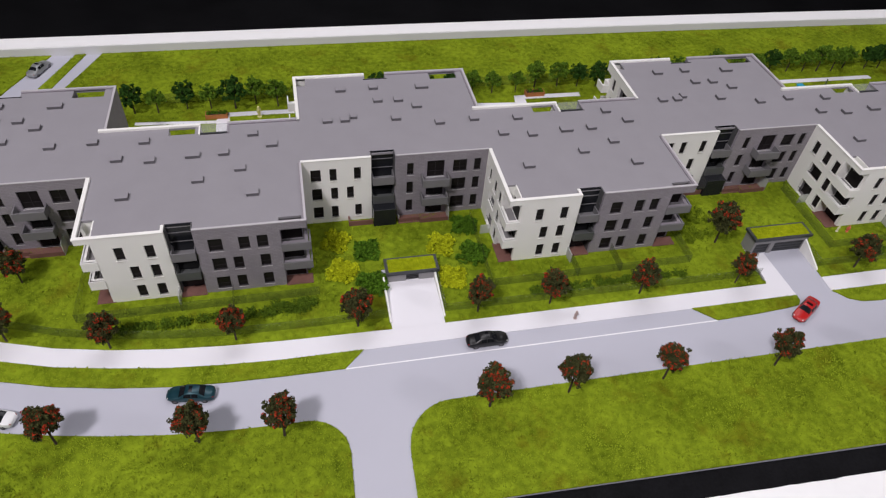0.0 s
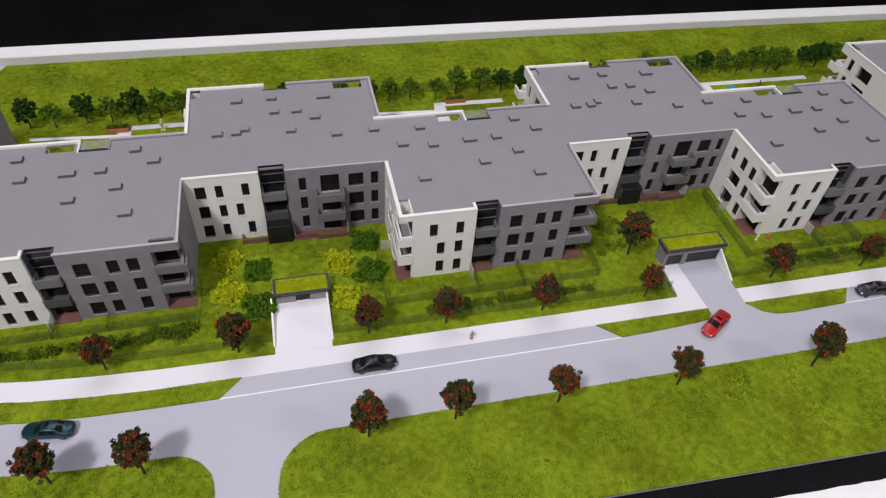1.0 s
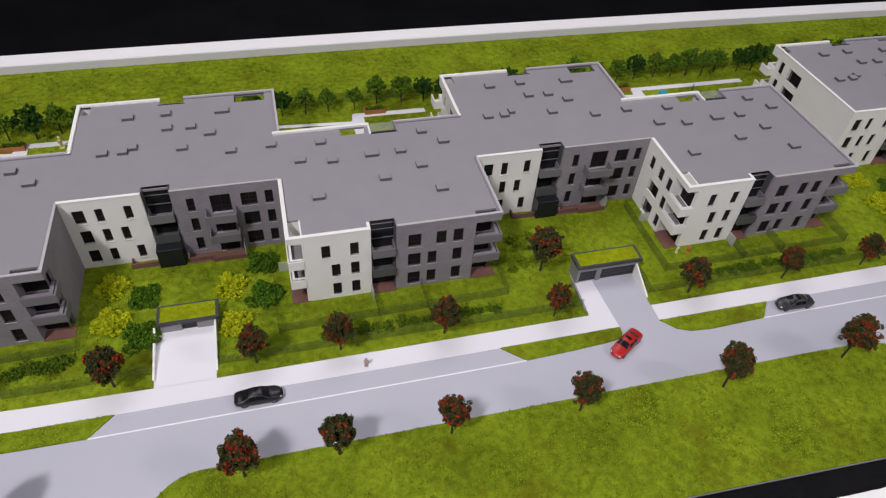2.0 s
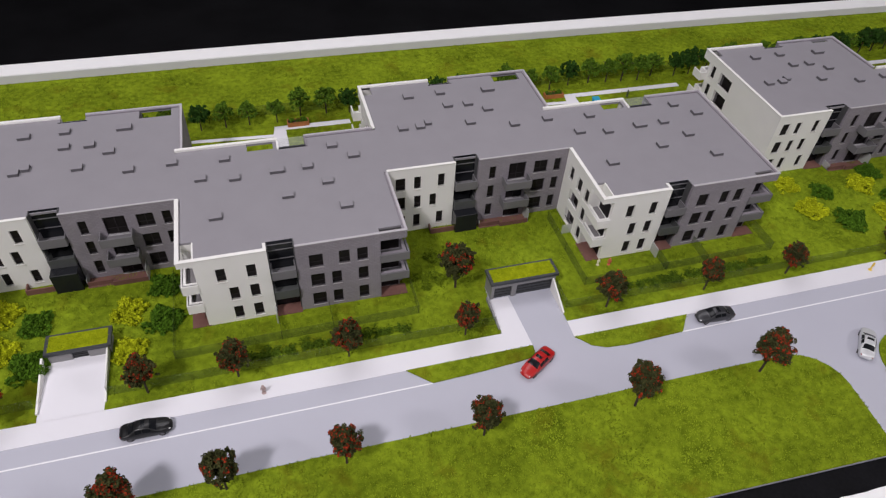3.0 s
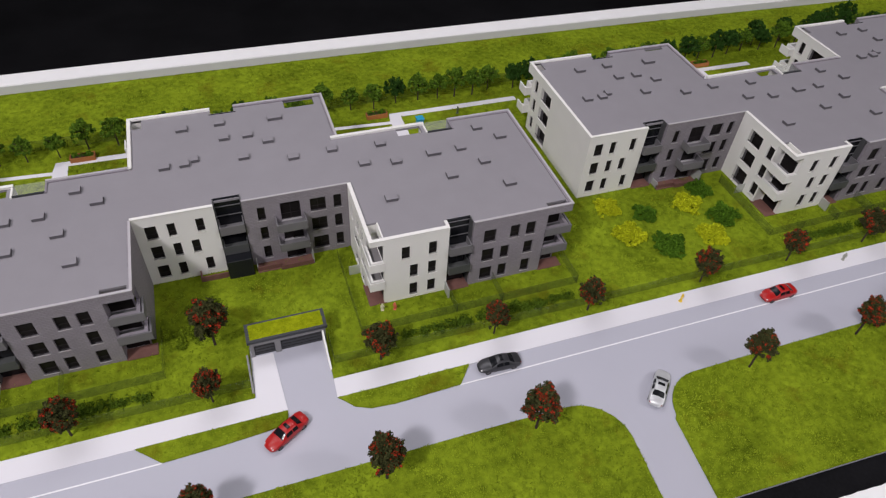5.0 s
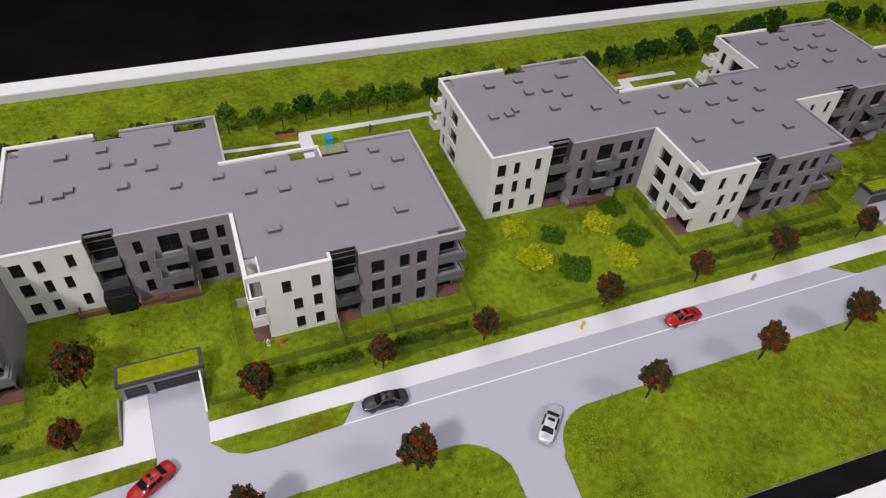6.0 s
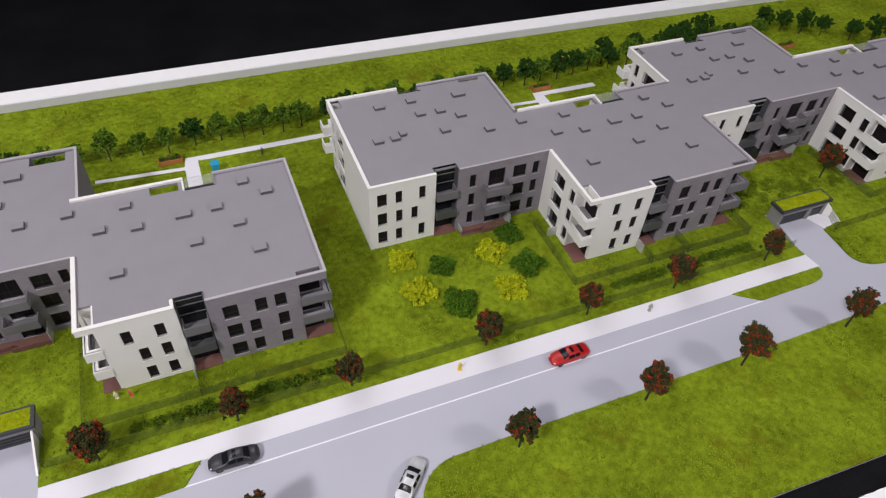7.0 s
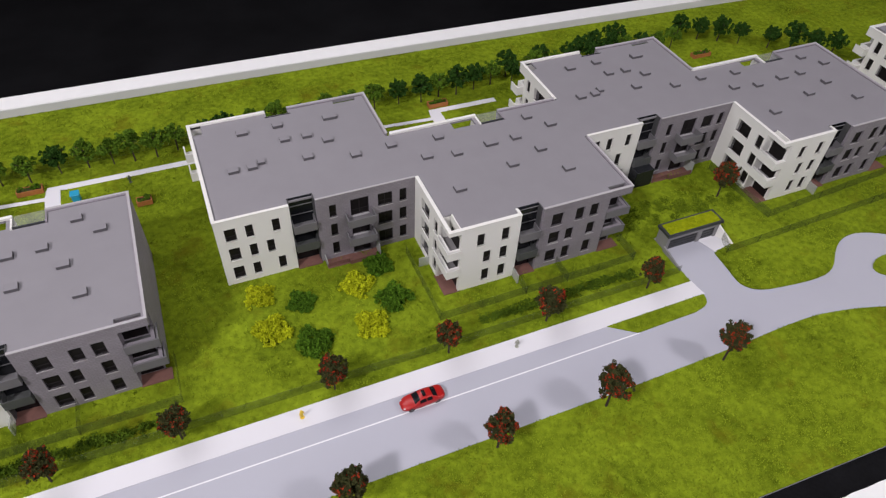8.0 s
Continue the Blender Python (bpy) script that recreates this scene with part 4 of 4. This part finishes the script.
back_x = [-44.1, -40.9, -37.0, -33.7, -30.3, -27.4, -24.3, -20.7, -16.9, -13.3, -9.5, -6.0, -2.4, 1.6, 4.9, 8.1, 11.9, 15.3, 19.0, 22.3, 25.3, 28.7, 32.1, 35.5, 39.1, 42.6, 46.4, 50.4, 53.7, 57.2, 60.6, 63.6, 66.2, 69.0, 71.7, 75.7, 78.4, 81.9, 85.3, 88.9, 92.6, 96.0, 99.7, 103.5, 106.8, 109.8, 112.6, 115.7, 118.7, 122.2, 125.7, 129.5, 132.8, 136.8, 140.0, 143.1, 146.1, 149.2, 152.7]
dark_at = {-44.1, -37.0, -30.3, -9.5, 1.6, 22.3, 25.3, 35.5, 57.2, 75.7, 78.4, 88.9, 103.5, 106.8, 112.6, 115.7, 122.2, 132.8, 136.8, 140.0, 146.1}
fresh = [tree(41 + k, 3.7, 1.3, (LEAF_MID, None), 62, 14, 0.18, "slim fresh green model tree with an open crown", "garden trees", 0.1, 0.45) for k in range(3)]
deep = [tree(61 + k, 3.9, 1.35, (LEAF_DEEP, None), 70, 14, 0.2, "dense deep green model tree with a round crown", "garden trees", 0.1, 0.34) for k in range(2)]
used = set()
for i, x in enumerate(back_x):
    src = deep[i % 2] if x in dark_at else fresh[i % 3]
    m = place(x, 26.1 + rnd.uniform(-0.4, 0.6) + 0.014 * max(0, x), 0.13, rnd.uniform(0, 360), rnd.uniform(0.9, 1.12))
    if src.name in used:
        copy_thing(src, m)
    else:
        used.add(src.name)
        src.matrix_basis = m
for x, y in ((156.0, 31.0), (159.2, 29.5), (162.2, 27.7), (165.3, 26.0), (169.2, 23.0), (172.2, 21.0), (175.2, 19.2), (178.2, 17.4), (122, 29.5), (128, 29.5), (135.5, 30), (139, 31.5), (142.5, 31)):
    copy_thing(deep[int(x) % 2], place(x, y, 0.13, rnd.uniform(0, 360), rnd.uniform(0.9, 1.15)))


def shrub(seed, r, h, mat, label, group):
    rng = np.random.default_rng(seed)
    cs = []
    while len(cs) < 150:
        d = rng.normal(size=3)
        d /= np.linalg.norm(d)
        if d[2] < -0.15:
            continue
        k = rng.random() ** 0.35 * (1 + 0.18 * math.sin(4 * math.atan2(d[1], d[0]) + seed))
        cs.append((d[0] * r * k, d[1] * r * k, 0.12 + abs(d[2]) * h * k))
    t = thing("shrub", 0, 0, 0, 0, label, "shrub", group)
    soup("foliage", leaf_cloud(rng, cs, r * 0.15, 26, 0.135), mat, t)
    return t


limes = [shrub(3 + k, 1.6, 1.0, SHRUB_Y, "rounded lime yellow foam shrub on the lawn", "courtyard shrubs") for k in range(2)]
greens = [shrub(8 + k, 1.75, 1.05, SHRUB_G, "rounded fresh green foam shrub on the lawn", "courtyard shrubs") for k in range(2)]
spots_a = [(-18.7, -3.7, 0), (-15.3, -5.7, 1), (-18.4, -8.6, 0), (-15.3, -11.2, 1), (-6.5, -5.9, 0), (-2.9, -3.0, 1), (-3.0, -8.0, 1), (-6.1, -11.3, 0)]
spots_d = [(76.4, -2.4, 0), (80.5, -4.7, 1), (76.7, -7.5, 0), (80.4, -10.5, 1), (86.9, -4.5, 0), (90.0, -2.3, 1), (90.1, -7.7, 1), (86.7, -10.4, 0)]
used = set()
for i, (x, y, g) in enumerate(spots_a + spots_d):
    src = (greens if g else limes)[(i // 2) % 2]
    m = place(x, y, 0.1, rnd.uniform(0, 360), rnd.uniform(0.92, 1.08))
    if src.name in used:
        copy_thing(src, m)
    else:
        used.add(src.name)
        src.matrix_basis = m


def hedge(x0, x1, y, label):
    rng = np.random.default_rng(int(x0 * 3) + 500)
    cs = [(rng.uniform(x0, x1), y + rng.normal() * 0.28, 0.12 + 0.3 * rng.random()) for _ in range(int((x1 - x0) * 14))]
    ob = soup("hedge", leaf_cloud(rng, cs, 0.42, 18, 0.12), HEDGE)
    return tagged(ob, label, "hedge", "garden hedges")


HEDGE = material("mixed green hedge foam", (0.045, 0.095, 0.008), rough=0.9, vary=0.5, scale=150, spec=0.1, tint=(0.13, 0.21, 0.014), per_island=0.8)
H_LABEL = "low loose dark green hedge between the garden fences"
for x0, y in ((-44.05, -13.4), (0.0, -14.6), (44.05, -14.4), (95.65, -13.9)):
    hedge(x0 + 2.0, x0 + 9.5, y, H_LABEL)
    hedge(x0 + 10.2, x0 + 21.5, y + 0.1, H_LABEL)
hedge(-26.5, -21.5, -12.6, H_LABEL)


LOW = material("low green ground cover", (0.09, 0.15, 0.008), rough=0.9, vary=0.5, scale=150, spec=0.1, tint=(0.22, 0.3, 0.014), per_island=0.8)


def ground_cover(x0, x1, y0, y1, clumps, seed):
    """Loose low planting: many small uneven tufts of foam."""
    rng = np.random.default_rng(seed)
    cs = []
    for _ in range(clumps):
        cx, cy, r = rng.uniform(x0, x1), rng.uniform(y0, y1), rng.uniform(0.35, 0.8)
        cs += [(cx + rng.normal() * r * 0.5, cy + rng.normal() * r * 0.5, 0.14 + 0.35 * rng.random()) for _ in range(14)]
    ob = soup("ground_cover", leaf_cloud(rng, cs, 0.3, 12, 0.12), LOW)
    return tagged(ob, "loose low green ground cover on the lawn", "plants", kind="stuff")


ground_cover(121.0, 130.5, -8.0, -4.2, 24, 71)
ground_cover(130.5, 137.5, -7.6, -5.4, 12, 72)
ground_cover(22.8, 28.8, -9.5, -4.0, 15, 73)

# ---- fences of green film ----
def fence(points, label, tall=1.35, film=FENCE):
    f = thing("garden_fence", *points[0], 0.1, 0, label, "fence", "garden fences")
    ox, oy = points[0]
    for (x0, y0), (x1, y1) in zip(points, points[1:]):
        n = max(1, round(math.hypot(x1 - x0, y1 - y0) / 5))
        ang = math.degrees(math.atan2(y1 - y0, x1 - x0))
        step = math.hypot(x1 - x0, y1 - y0) / n
        for k in range(n):
            px, py = x0 + (x1 - x0) * k / n - ox, y0 + (y1 - y0) * k / n - oy
            p = part("panel", boxes((0.04, step - 0.04, -0.02, 0.02, 0, tall)), film, f)
            p.matrix_basis = place(px, py, 0, ang)
            q = part("post", boxes((-0.035, 0.035, -0.035, 0.035, 0, tall + 0.05)), FENCE, f)
            q.matrix_basis = place(px, py, 0, ang)
    return f


F_LABEL = "thin see-through green mesh fence standing on the lawn"
for x0, y, yb in ((-44.05, -11.8, 0), (0.0, -13.1, 0), (44.05, -13.0, 0), (95.65, -12.3, 0.0)):
    fence([(x0 - 1.9, yb - 1.6), (x0 - 1.9, y), (x0 + 22.9, y + 0.3), (x0 + 22.9, yb - 7.2)], F_LABEL)
    fence([(x0 + 8.5, y + 0.05), (x0 + 8.5, yb - 10.6)], F_LABEL)
    fence([(x0 + 13.8, y + 0.1), (x0 + 13.8, yb - 9.25)], F_LABEL)
fence([(-53.3, -11.2), (-47.3, -13.3), (-42.1, -14.5), (-36.2, -15.3), (-30.2, -15.8), (-22.1, -15.9), (-14.2, -15.8)], F_LABEL)
fence([(-7.9, -10.9), (-7.9, -15.9), (30.5, -16.1)], F_LABEL)
fence([(38.7, -12.8), (38.7, -15.7), (70.4, -15.9), (95.5, -15.9), (122.5, -15.7)], F_LABEL)
fence([(138.1, -1.0), (139.1, -11.7), (161.9, -10.3)], F_LABEL)
fence([(131.3, -11.9), (129.9, -15.0), (158.9, -14.2)], F_LABEL)
fence([(-43.2, 28.0), (-21.5, 28.0)], F_LABEL, 1.7)
fence([(-0.2, 28.0), (26, 28.0), (44, 28.1), (72, 28.7), (98, 29.3), (122, 29.7)], F_LABEL, 1.7)


# ---- cars ----
CAR_STATIONS = (  # along, half width, sill, belt, top, half width of the top
    (-2.3, 0.4, 0.4, 0.58, 0.6, 0.28), (-2.22, 0.66, 0.28, 0.7, 0.78, 0.52), (-1.95, 0.84, 0.24, 0.79, 0.92, 0.62), (-1.5, 0.9, 0.22, 0.83, 0.99, 0.64),
    (-0.85, 0.92, 0.22, 0.85, 1.34, 0.58), (-0.25, 0.93, 0.22, 0.85, 1.43, 0.6), (0.3, 0.93, 0.22, 0.85, 1.38, 0.6), (1.08, 0.91, 0.22, 0.82, 0.97, 0.66),
    (1.65, 0.87, 0.24, 0.74, 0.85, 0.6), (2.08, 0.72, 0.28, 0.62, 0.72, 0.46), (2.24, 0.56, 0.32, 0.54, 0.61, 0.34), (2.3, 0.36, 0.4, 0.5, 0.52, 0.22))


def car_point(x, s, lift=0.0):
    """A point of the body's skin: x along the car, s from 0 at one sill over the roof (8) to the other sill (16)."""
    k = min(max(i for i, st in enumerate(CAR_STATIONS) if st[0] <= x + 1e-6), len(CAR_STATIONS) - 2)
    g = (x - CAR_STATIONS[k][0]) / (CAR_STATIONS[k + 1][0] - CAR_STATIONS[k][0])
    p = [CAR_STATIONS[min(max(k + d, 0), len(CAR_STATIONS) - 1)] for d in (-1, 0, 1, 2)]
    w, z0, hb, hr, wr = (p[1][i] + 0.5 * g * (p[2][i] - p[0][i] + g * (2 * p[0][i] - 5 * p[1][i] + 4 * p[2][i] - p[3][i] + g * (3 * (p[1][i] - p[2][i]) + p[3][i] - p[0][i]))) for i in range(1, 6))
    half = [(w * 0.9, z0), (w * 0.99, z0 + 0.1), (w, (z0 + hb) / 2 + 0.04), (w * 0.96, hb), ((w * 0.94 + wr) / 2 + 0.03, (hb + hr) / 2), (wr, hr - 0.05), (wr * 0.72, hr), (wr * 0.36, hr + 0.025), (0.0, hr + 0.035)]
    u = s if s <= 8 else 16 - s
    i = min(int(u), 7)
    y = half[i][0] + (half[i + 1][0] - half[i][0]) * (u - i)
    z = half[i][1] + (half[i + 1][1] - half[i][1]) * (u - i)
    out = Vector((0, y, z - 0.55)).normalized() * lift
    return Vector((x, (y + out.y) * (1 if s <= 8 else -1), z + out.z))


def car_patch(x0, x1, s0, s1, taper=0.0, nx=5, ns=6):
    """A thin sheet let into the body's skin."""
    bm = bmesh.new()
    rows = []
    for lift in (0.016, -0.03):
        grid = []
        for i in range(nx + 1):
            g = i / nx
            cut = taper * (g - 0.5) * (s1 - s0) * 0.5
            grid.append([bm.verts.new(car_point(x0 + (x1 - x0) * g, s0 + cut + (s1 - s0 - 2 * cut) * j / ns, lift)) for j in range(ns + 1)])
        rows.append(grid)
        for a, b in zip(grid, grid[1:]):
            for j in range(ns):
                bm.faces.new([a[j], a[j + 1], b[j + 1], b[j]])
    rim = [[g[0][j] for j in range(ns + 1)] + [g[i][ns] for i in range(1, nx + 1)] + [g[nx][j] for j in range(ns - 1, -1, -1)] + [g[i][0] for i in range(nx - 1, 0, -1)] for g in rows]
    for i in range(len(rim[0])):
        j = (i + 1) % len(rim[0])
        bm.faces.new([rim[0][i], rim[0][j], rim[1][j], rim[1][i]])
    bmesh.ops.recalc_face_normals(bm, faces=bm.faces)
    return bm


def car(paint, x, y, turn, label):
    c = thing("car", x, y, 0.0, turn, label, "car", "cars of the model")
    c.matrix_basis = place(x, y, 0.0, turn) @ Matrix.Diagonal((0.98, 0.87, 0.92, 1))
    bm = bmesh.new()
    loops = [[bm.verts.new(car_point(-2.3 + 4.6 * (0.5 - 0.5 * math.cos(math.pi * i / 30)), j / 2)) for j in range(33)] for i in range(31)]
    for a, b in zip(loops, loops[1:]):
        for i in range(33):
            j = (i + 1) % 33
            bm.faces.new([a[i], a[j], b[j], b[i]])
    bm.faces.new(loops[0])
    bm.faces.new(loops[-1][::-1])
    bmesh.ops.recalc_face_normals(bm, faces=bm.faces)
    for f in bm.faces:
        f.smooth = True
    body = part("body", bm, paint, c)
    part("windscreen", car_patch(0.42, 1.0, 4.9, 11.1, -0.12), CARGLASS, body)
    part("rear_window", car_patch(-1.42, -0.92, 5.0, 11.0, 0.1), CARGLASS, body)
    part("sunroof", car_patch(-0.28, 0.06, 6.2, 9.8), CARGLASS, body)
    for near in (True, False):
        for name, x0, x1, s0, s1, mat in (("side_window", -0.82, -0.26, 3.35, 4.7, CARGLASS), ("side_window", -0.18, 0.5, 3.35, 4.7, CARGLASS), ("headlight", 2.02, 2.16, 3.3, 4.3, LAMP_W), ("tail_lamp", -2.23, -2.1, 3.0, 4.4, LAMP_R)):
            part(name, car_patch(x0, x1, s0 if near else 16 - s1, s1 if near else 16 - s0, nx=3, ns=3), mat, body)
        side = 1 if near else -1
        for px in (-1.38, 1.4):
            b4 = bmesh.new()
            bmesh.ops.create_cone(b4, segments=18, radius1=0.3, radius2=0.3, depth=0.2, cap_ends=True, matrix=Matrix.Translation((px, side * 0.8, 0.3)) @ Matrix.Rotation(radians(90), 4, "X"))
            wheel = part("wheel", b4, TYRE, c)
            b5 = bmesh.new()
            bmesh.ops.create_cone(b5, segments=14, radius1=0.19, radius2=0.19, depth=0.03, cap_ends=True, matrix=Matrix.Translation((px, side * 0.9, 0.3)) @ Matrix.Rotation(radians(90), 4, "X"))
            part("rim", b5, VENT_SHADE_WHEEL_GREY, wheel)
    return c


def paint(name, colour, metal=0.2):
    return material(name, colour, rough=0.38, metal=metal, vary=0.06, scale=120, coat=0.15)


car(paint("black car paint", (0.007, 0.007, 0.008)), -4.4, -20.55, 0, "glossy black model car parked along the kerb")
car(paint("teal car paint", (0.008, 0.045, 0.06), 0.4), -34.1, -22.5, 173, "dark teal model car driving along the road")
car(paint("white car paint", (0.75, 0.75, 0.76), 0.0), -51.5, -22.3, 165, "white model car at the road's bend")
car(paint("silver car paint", (0.32, 0.33, 0.34), 0.5), -58.9, 38.9, 68, "silver model car on the access road behind the houses")
RED = paint("red car paint", (0.4, 0.007, 0.007), 0.0)
car(RED, 32.9, -22.0, 212, "bright red model car turning out of the drive")
car(paint("grey car paint", (0.045, 0.045, 0.05), 0.4), 54.3, -20.55, 178, "dark grey model car parked along the kerb")
car(paint("bright silver paint", (0.62, 0.63, 0.64), 0.3), 68.4, -27.9, 47, "silver white model car waiting at the side road")
car(RED, 88.3, -20.75, 182, "bright red model car parked along the kerb")


# ---- small things ----
def figurine(x, y, h, colour, label):
    """A plain little figure, cast in one piece on a small foot."""
    bm = bmesh.new()
    bmesh.ops.create_cone(bm, segments=12, radius1=0.2 * h, radius2=0.18 * h, depth=0.06, cap_ends=True, matrix=Matrix.Translation((0, 0, 0.03)))
    for k in (-1, 1):
        stick(bm, (0.07 * h * k, 0, 0.05), (0.055 * h * k, 0, h * 0.48), 0.06 * h, 0.07 * h, 8)
        stick(bm, (0.14 * h * k, 0, h * 0.78), (0.2 * h * k, -0.06, h * 0.45), 0.05 * h, 0.035 * h, 7)
    bmesh.ops.create_icosphere(bm, subdivisions=2, radius=1.0, matrix=Matrix.Translation((0, 0, h * 0.63)) @ Matrix.Diagonal((0.15 * h, 0.1 * h, h * 0.22, 1)))
    bmesh.ops.create_icosphere(bm, subdivisions=2, radius=h * 0.11, matrix=Matrix.Translation((0, 0, h * 0.92)))
    ob = finish("figurine", bm, material("figurine paint", colour, rough=0.6, vary=0.3, scale=900))
    ob.matrix_basis = place(x, y, 0.06 if y < -16 else 0.14, (x * 37) % 90 - 45)
    return tagged(ob, label, "figurine", "figurines")


figurine(6.1, -18.9, 1.15, (0.4, 0.3, 0.28), "tiny plain reddish figurine on the white pavement")
figurine(45.0, -10.35, 0.98, (0.75, 0.7, 0.5), "tiny plain pale figurine on the lawn")
figurine(46.3, -10.6, 1.02, (0.62, 0.14, 0.08), "tiny plain red figurine on the lawn")
figurine(77.05, -18.35, 1.15, (0.8, 0.55, 0.05), "tiny plain yellow figurine on the white pavement")
figurine(99.9, -18.25, 1.1, (0.35, 0.36, 0.3), "tiny plain grey figurine on the white pavement")
figurine(-27.0, 23.4, 1.7, (0.7, 0.65, 0.3), "tiny plain pale yellow figurine by the garden path")
figurine(65.2, 22.6, 1.1, (0.08, 0.1, 0.06), "tiny plain dark figurine by the garden path")


def planter(x, y, w, turn=0.0):
    p = thing("planter", x, y, 0.12, turn, "orange wooden planter box filled with low plants", "planter", "garden planters")
    d = 0.55
    part("box", boxes((-w / 2, w / 2, -d, -d + 0.12, 0, 0.7), (-w / 2, w / 2, d - 0.12, d, 0, 0.7), (-w / 2, -w / 2 + 0.12, -d + 0.12, d - 0.12, 0, 0.7), (w / 2 - 0.12, w / 2, -d + 0.12, d - 0.12, 0, 0.7)), WOOD, p)
    part("soil", boxes((-w / 2 + 0.12, w / 2 - 0.12, -d + 0.12, d - 0.12, 0.02, 0.55)), BARK, p)
    rng = np.random.default_rng(int(abs(x)))
    cs = [(rng.uniform(-w / 2 + 0.2, w / 2 - 0.2), rng.uniform(-0.35, 0.35), 0.65 + 0.25 * rng.random()) for _ in range(24)]
    soup("foliage", leaf_cloud(rng, cs, 0.25, 8, 0.14), SHRUB_G if w > 2 else LEAF_MID, p)


for x, y, w in ((-32.9, 23.9, 3.0), (14.7, 24.8, 3.0), (53.6, 24.6, 3.0), (66.5, 17.9, 1.8), (108.8, 25.6, 3.0), (156.2, 24.5, 3.4)):
    planter(x, y, w)
kiosk = thing("toy_house", 58.9, 20.9, 0.13, 0, "small bright blue play house on the garden lawn", "play house")
BLUE = material("bright blue plastic", (0.02, 0.3, 0.5), rough=0.4, vary=0.06, scale=150)
part("body", boxes((-0.45, 0.45, -0.45, 0.45, 0, 1.3), bevel=0.05), BLUE, kiosk)
part("roof", boxes((-0.55, 0.55, -0.55, 0.55, 1.303, 1.45), bevel=0.05), BLUE, kiosk)


# ---- grass flock on the lawns ----
for kind_, pts in lawn_parts:
    dense = {"back": 24, "strip": 40, "front": 38, "island": 34}[kind_]
    grow_grass("grass", pts, dense, 0.15 if kind_ != "strip" else 0.1, {"back": "short green grass flock on the garden lawn", "strip": "short grass flock on the verge", "front": "bright green grass flock on the front lawn", "island": "short grass flock on the island"}[kind_])
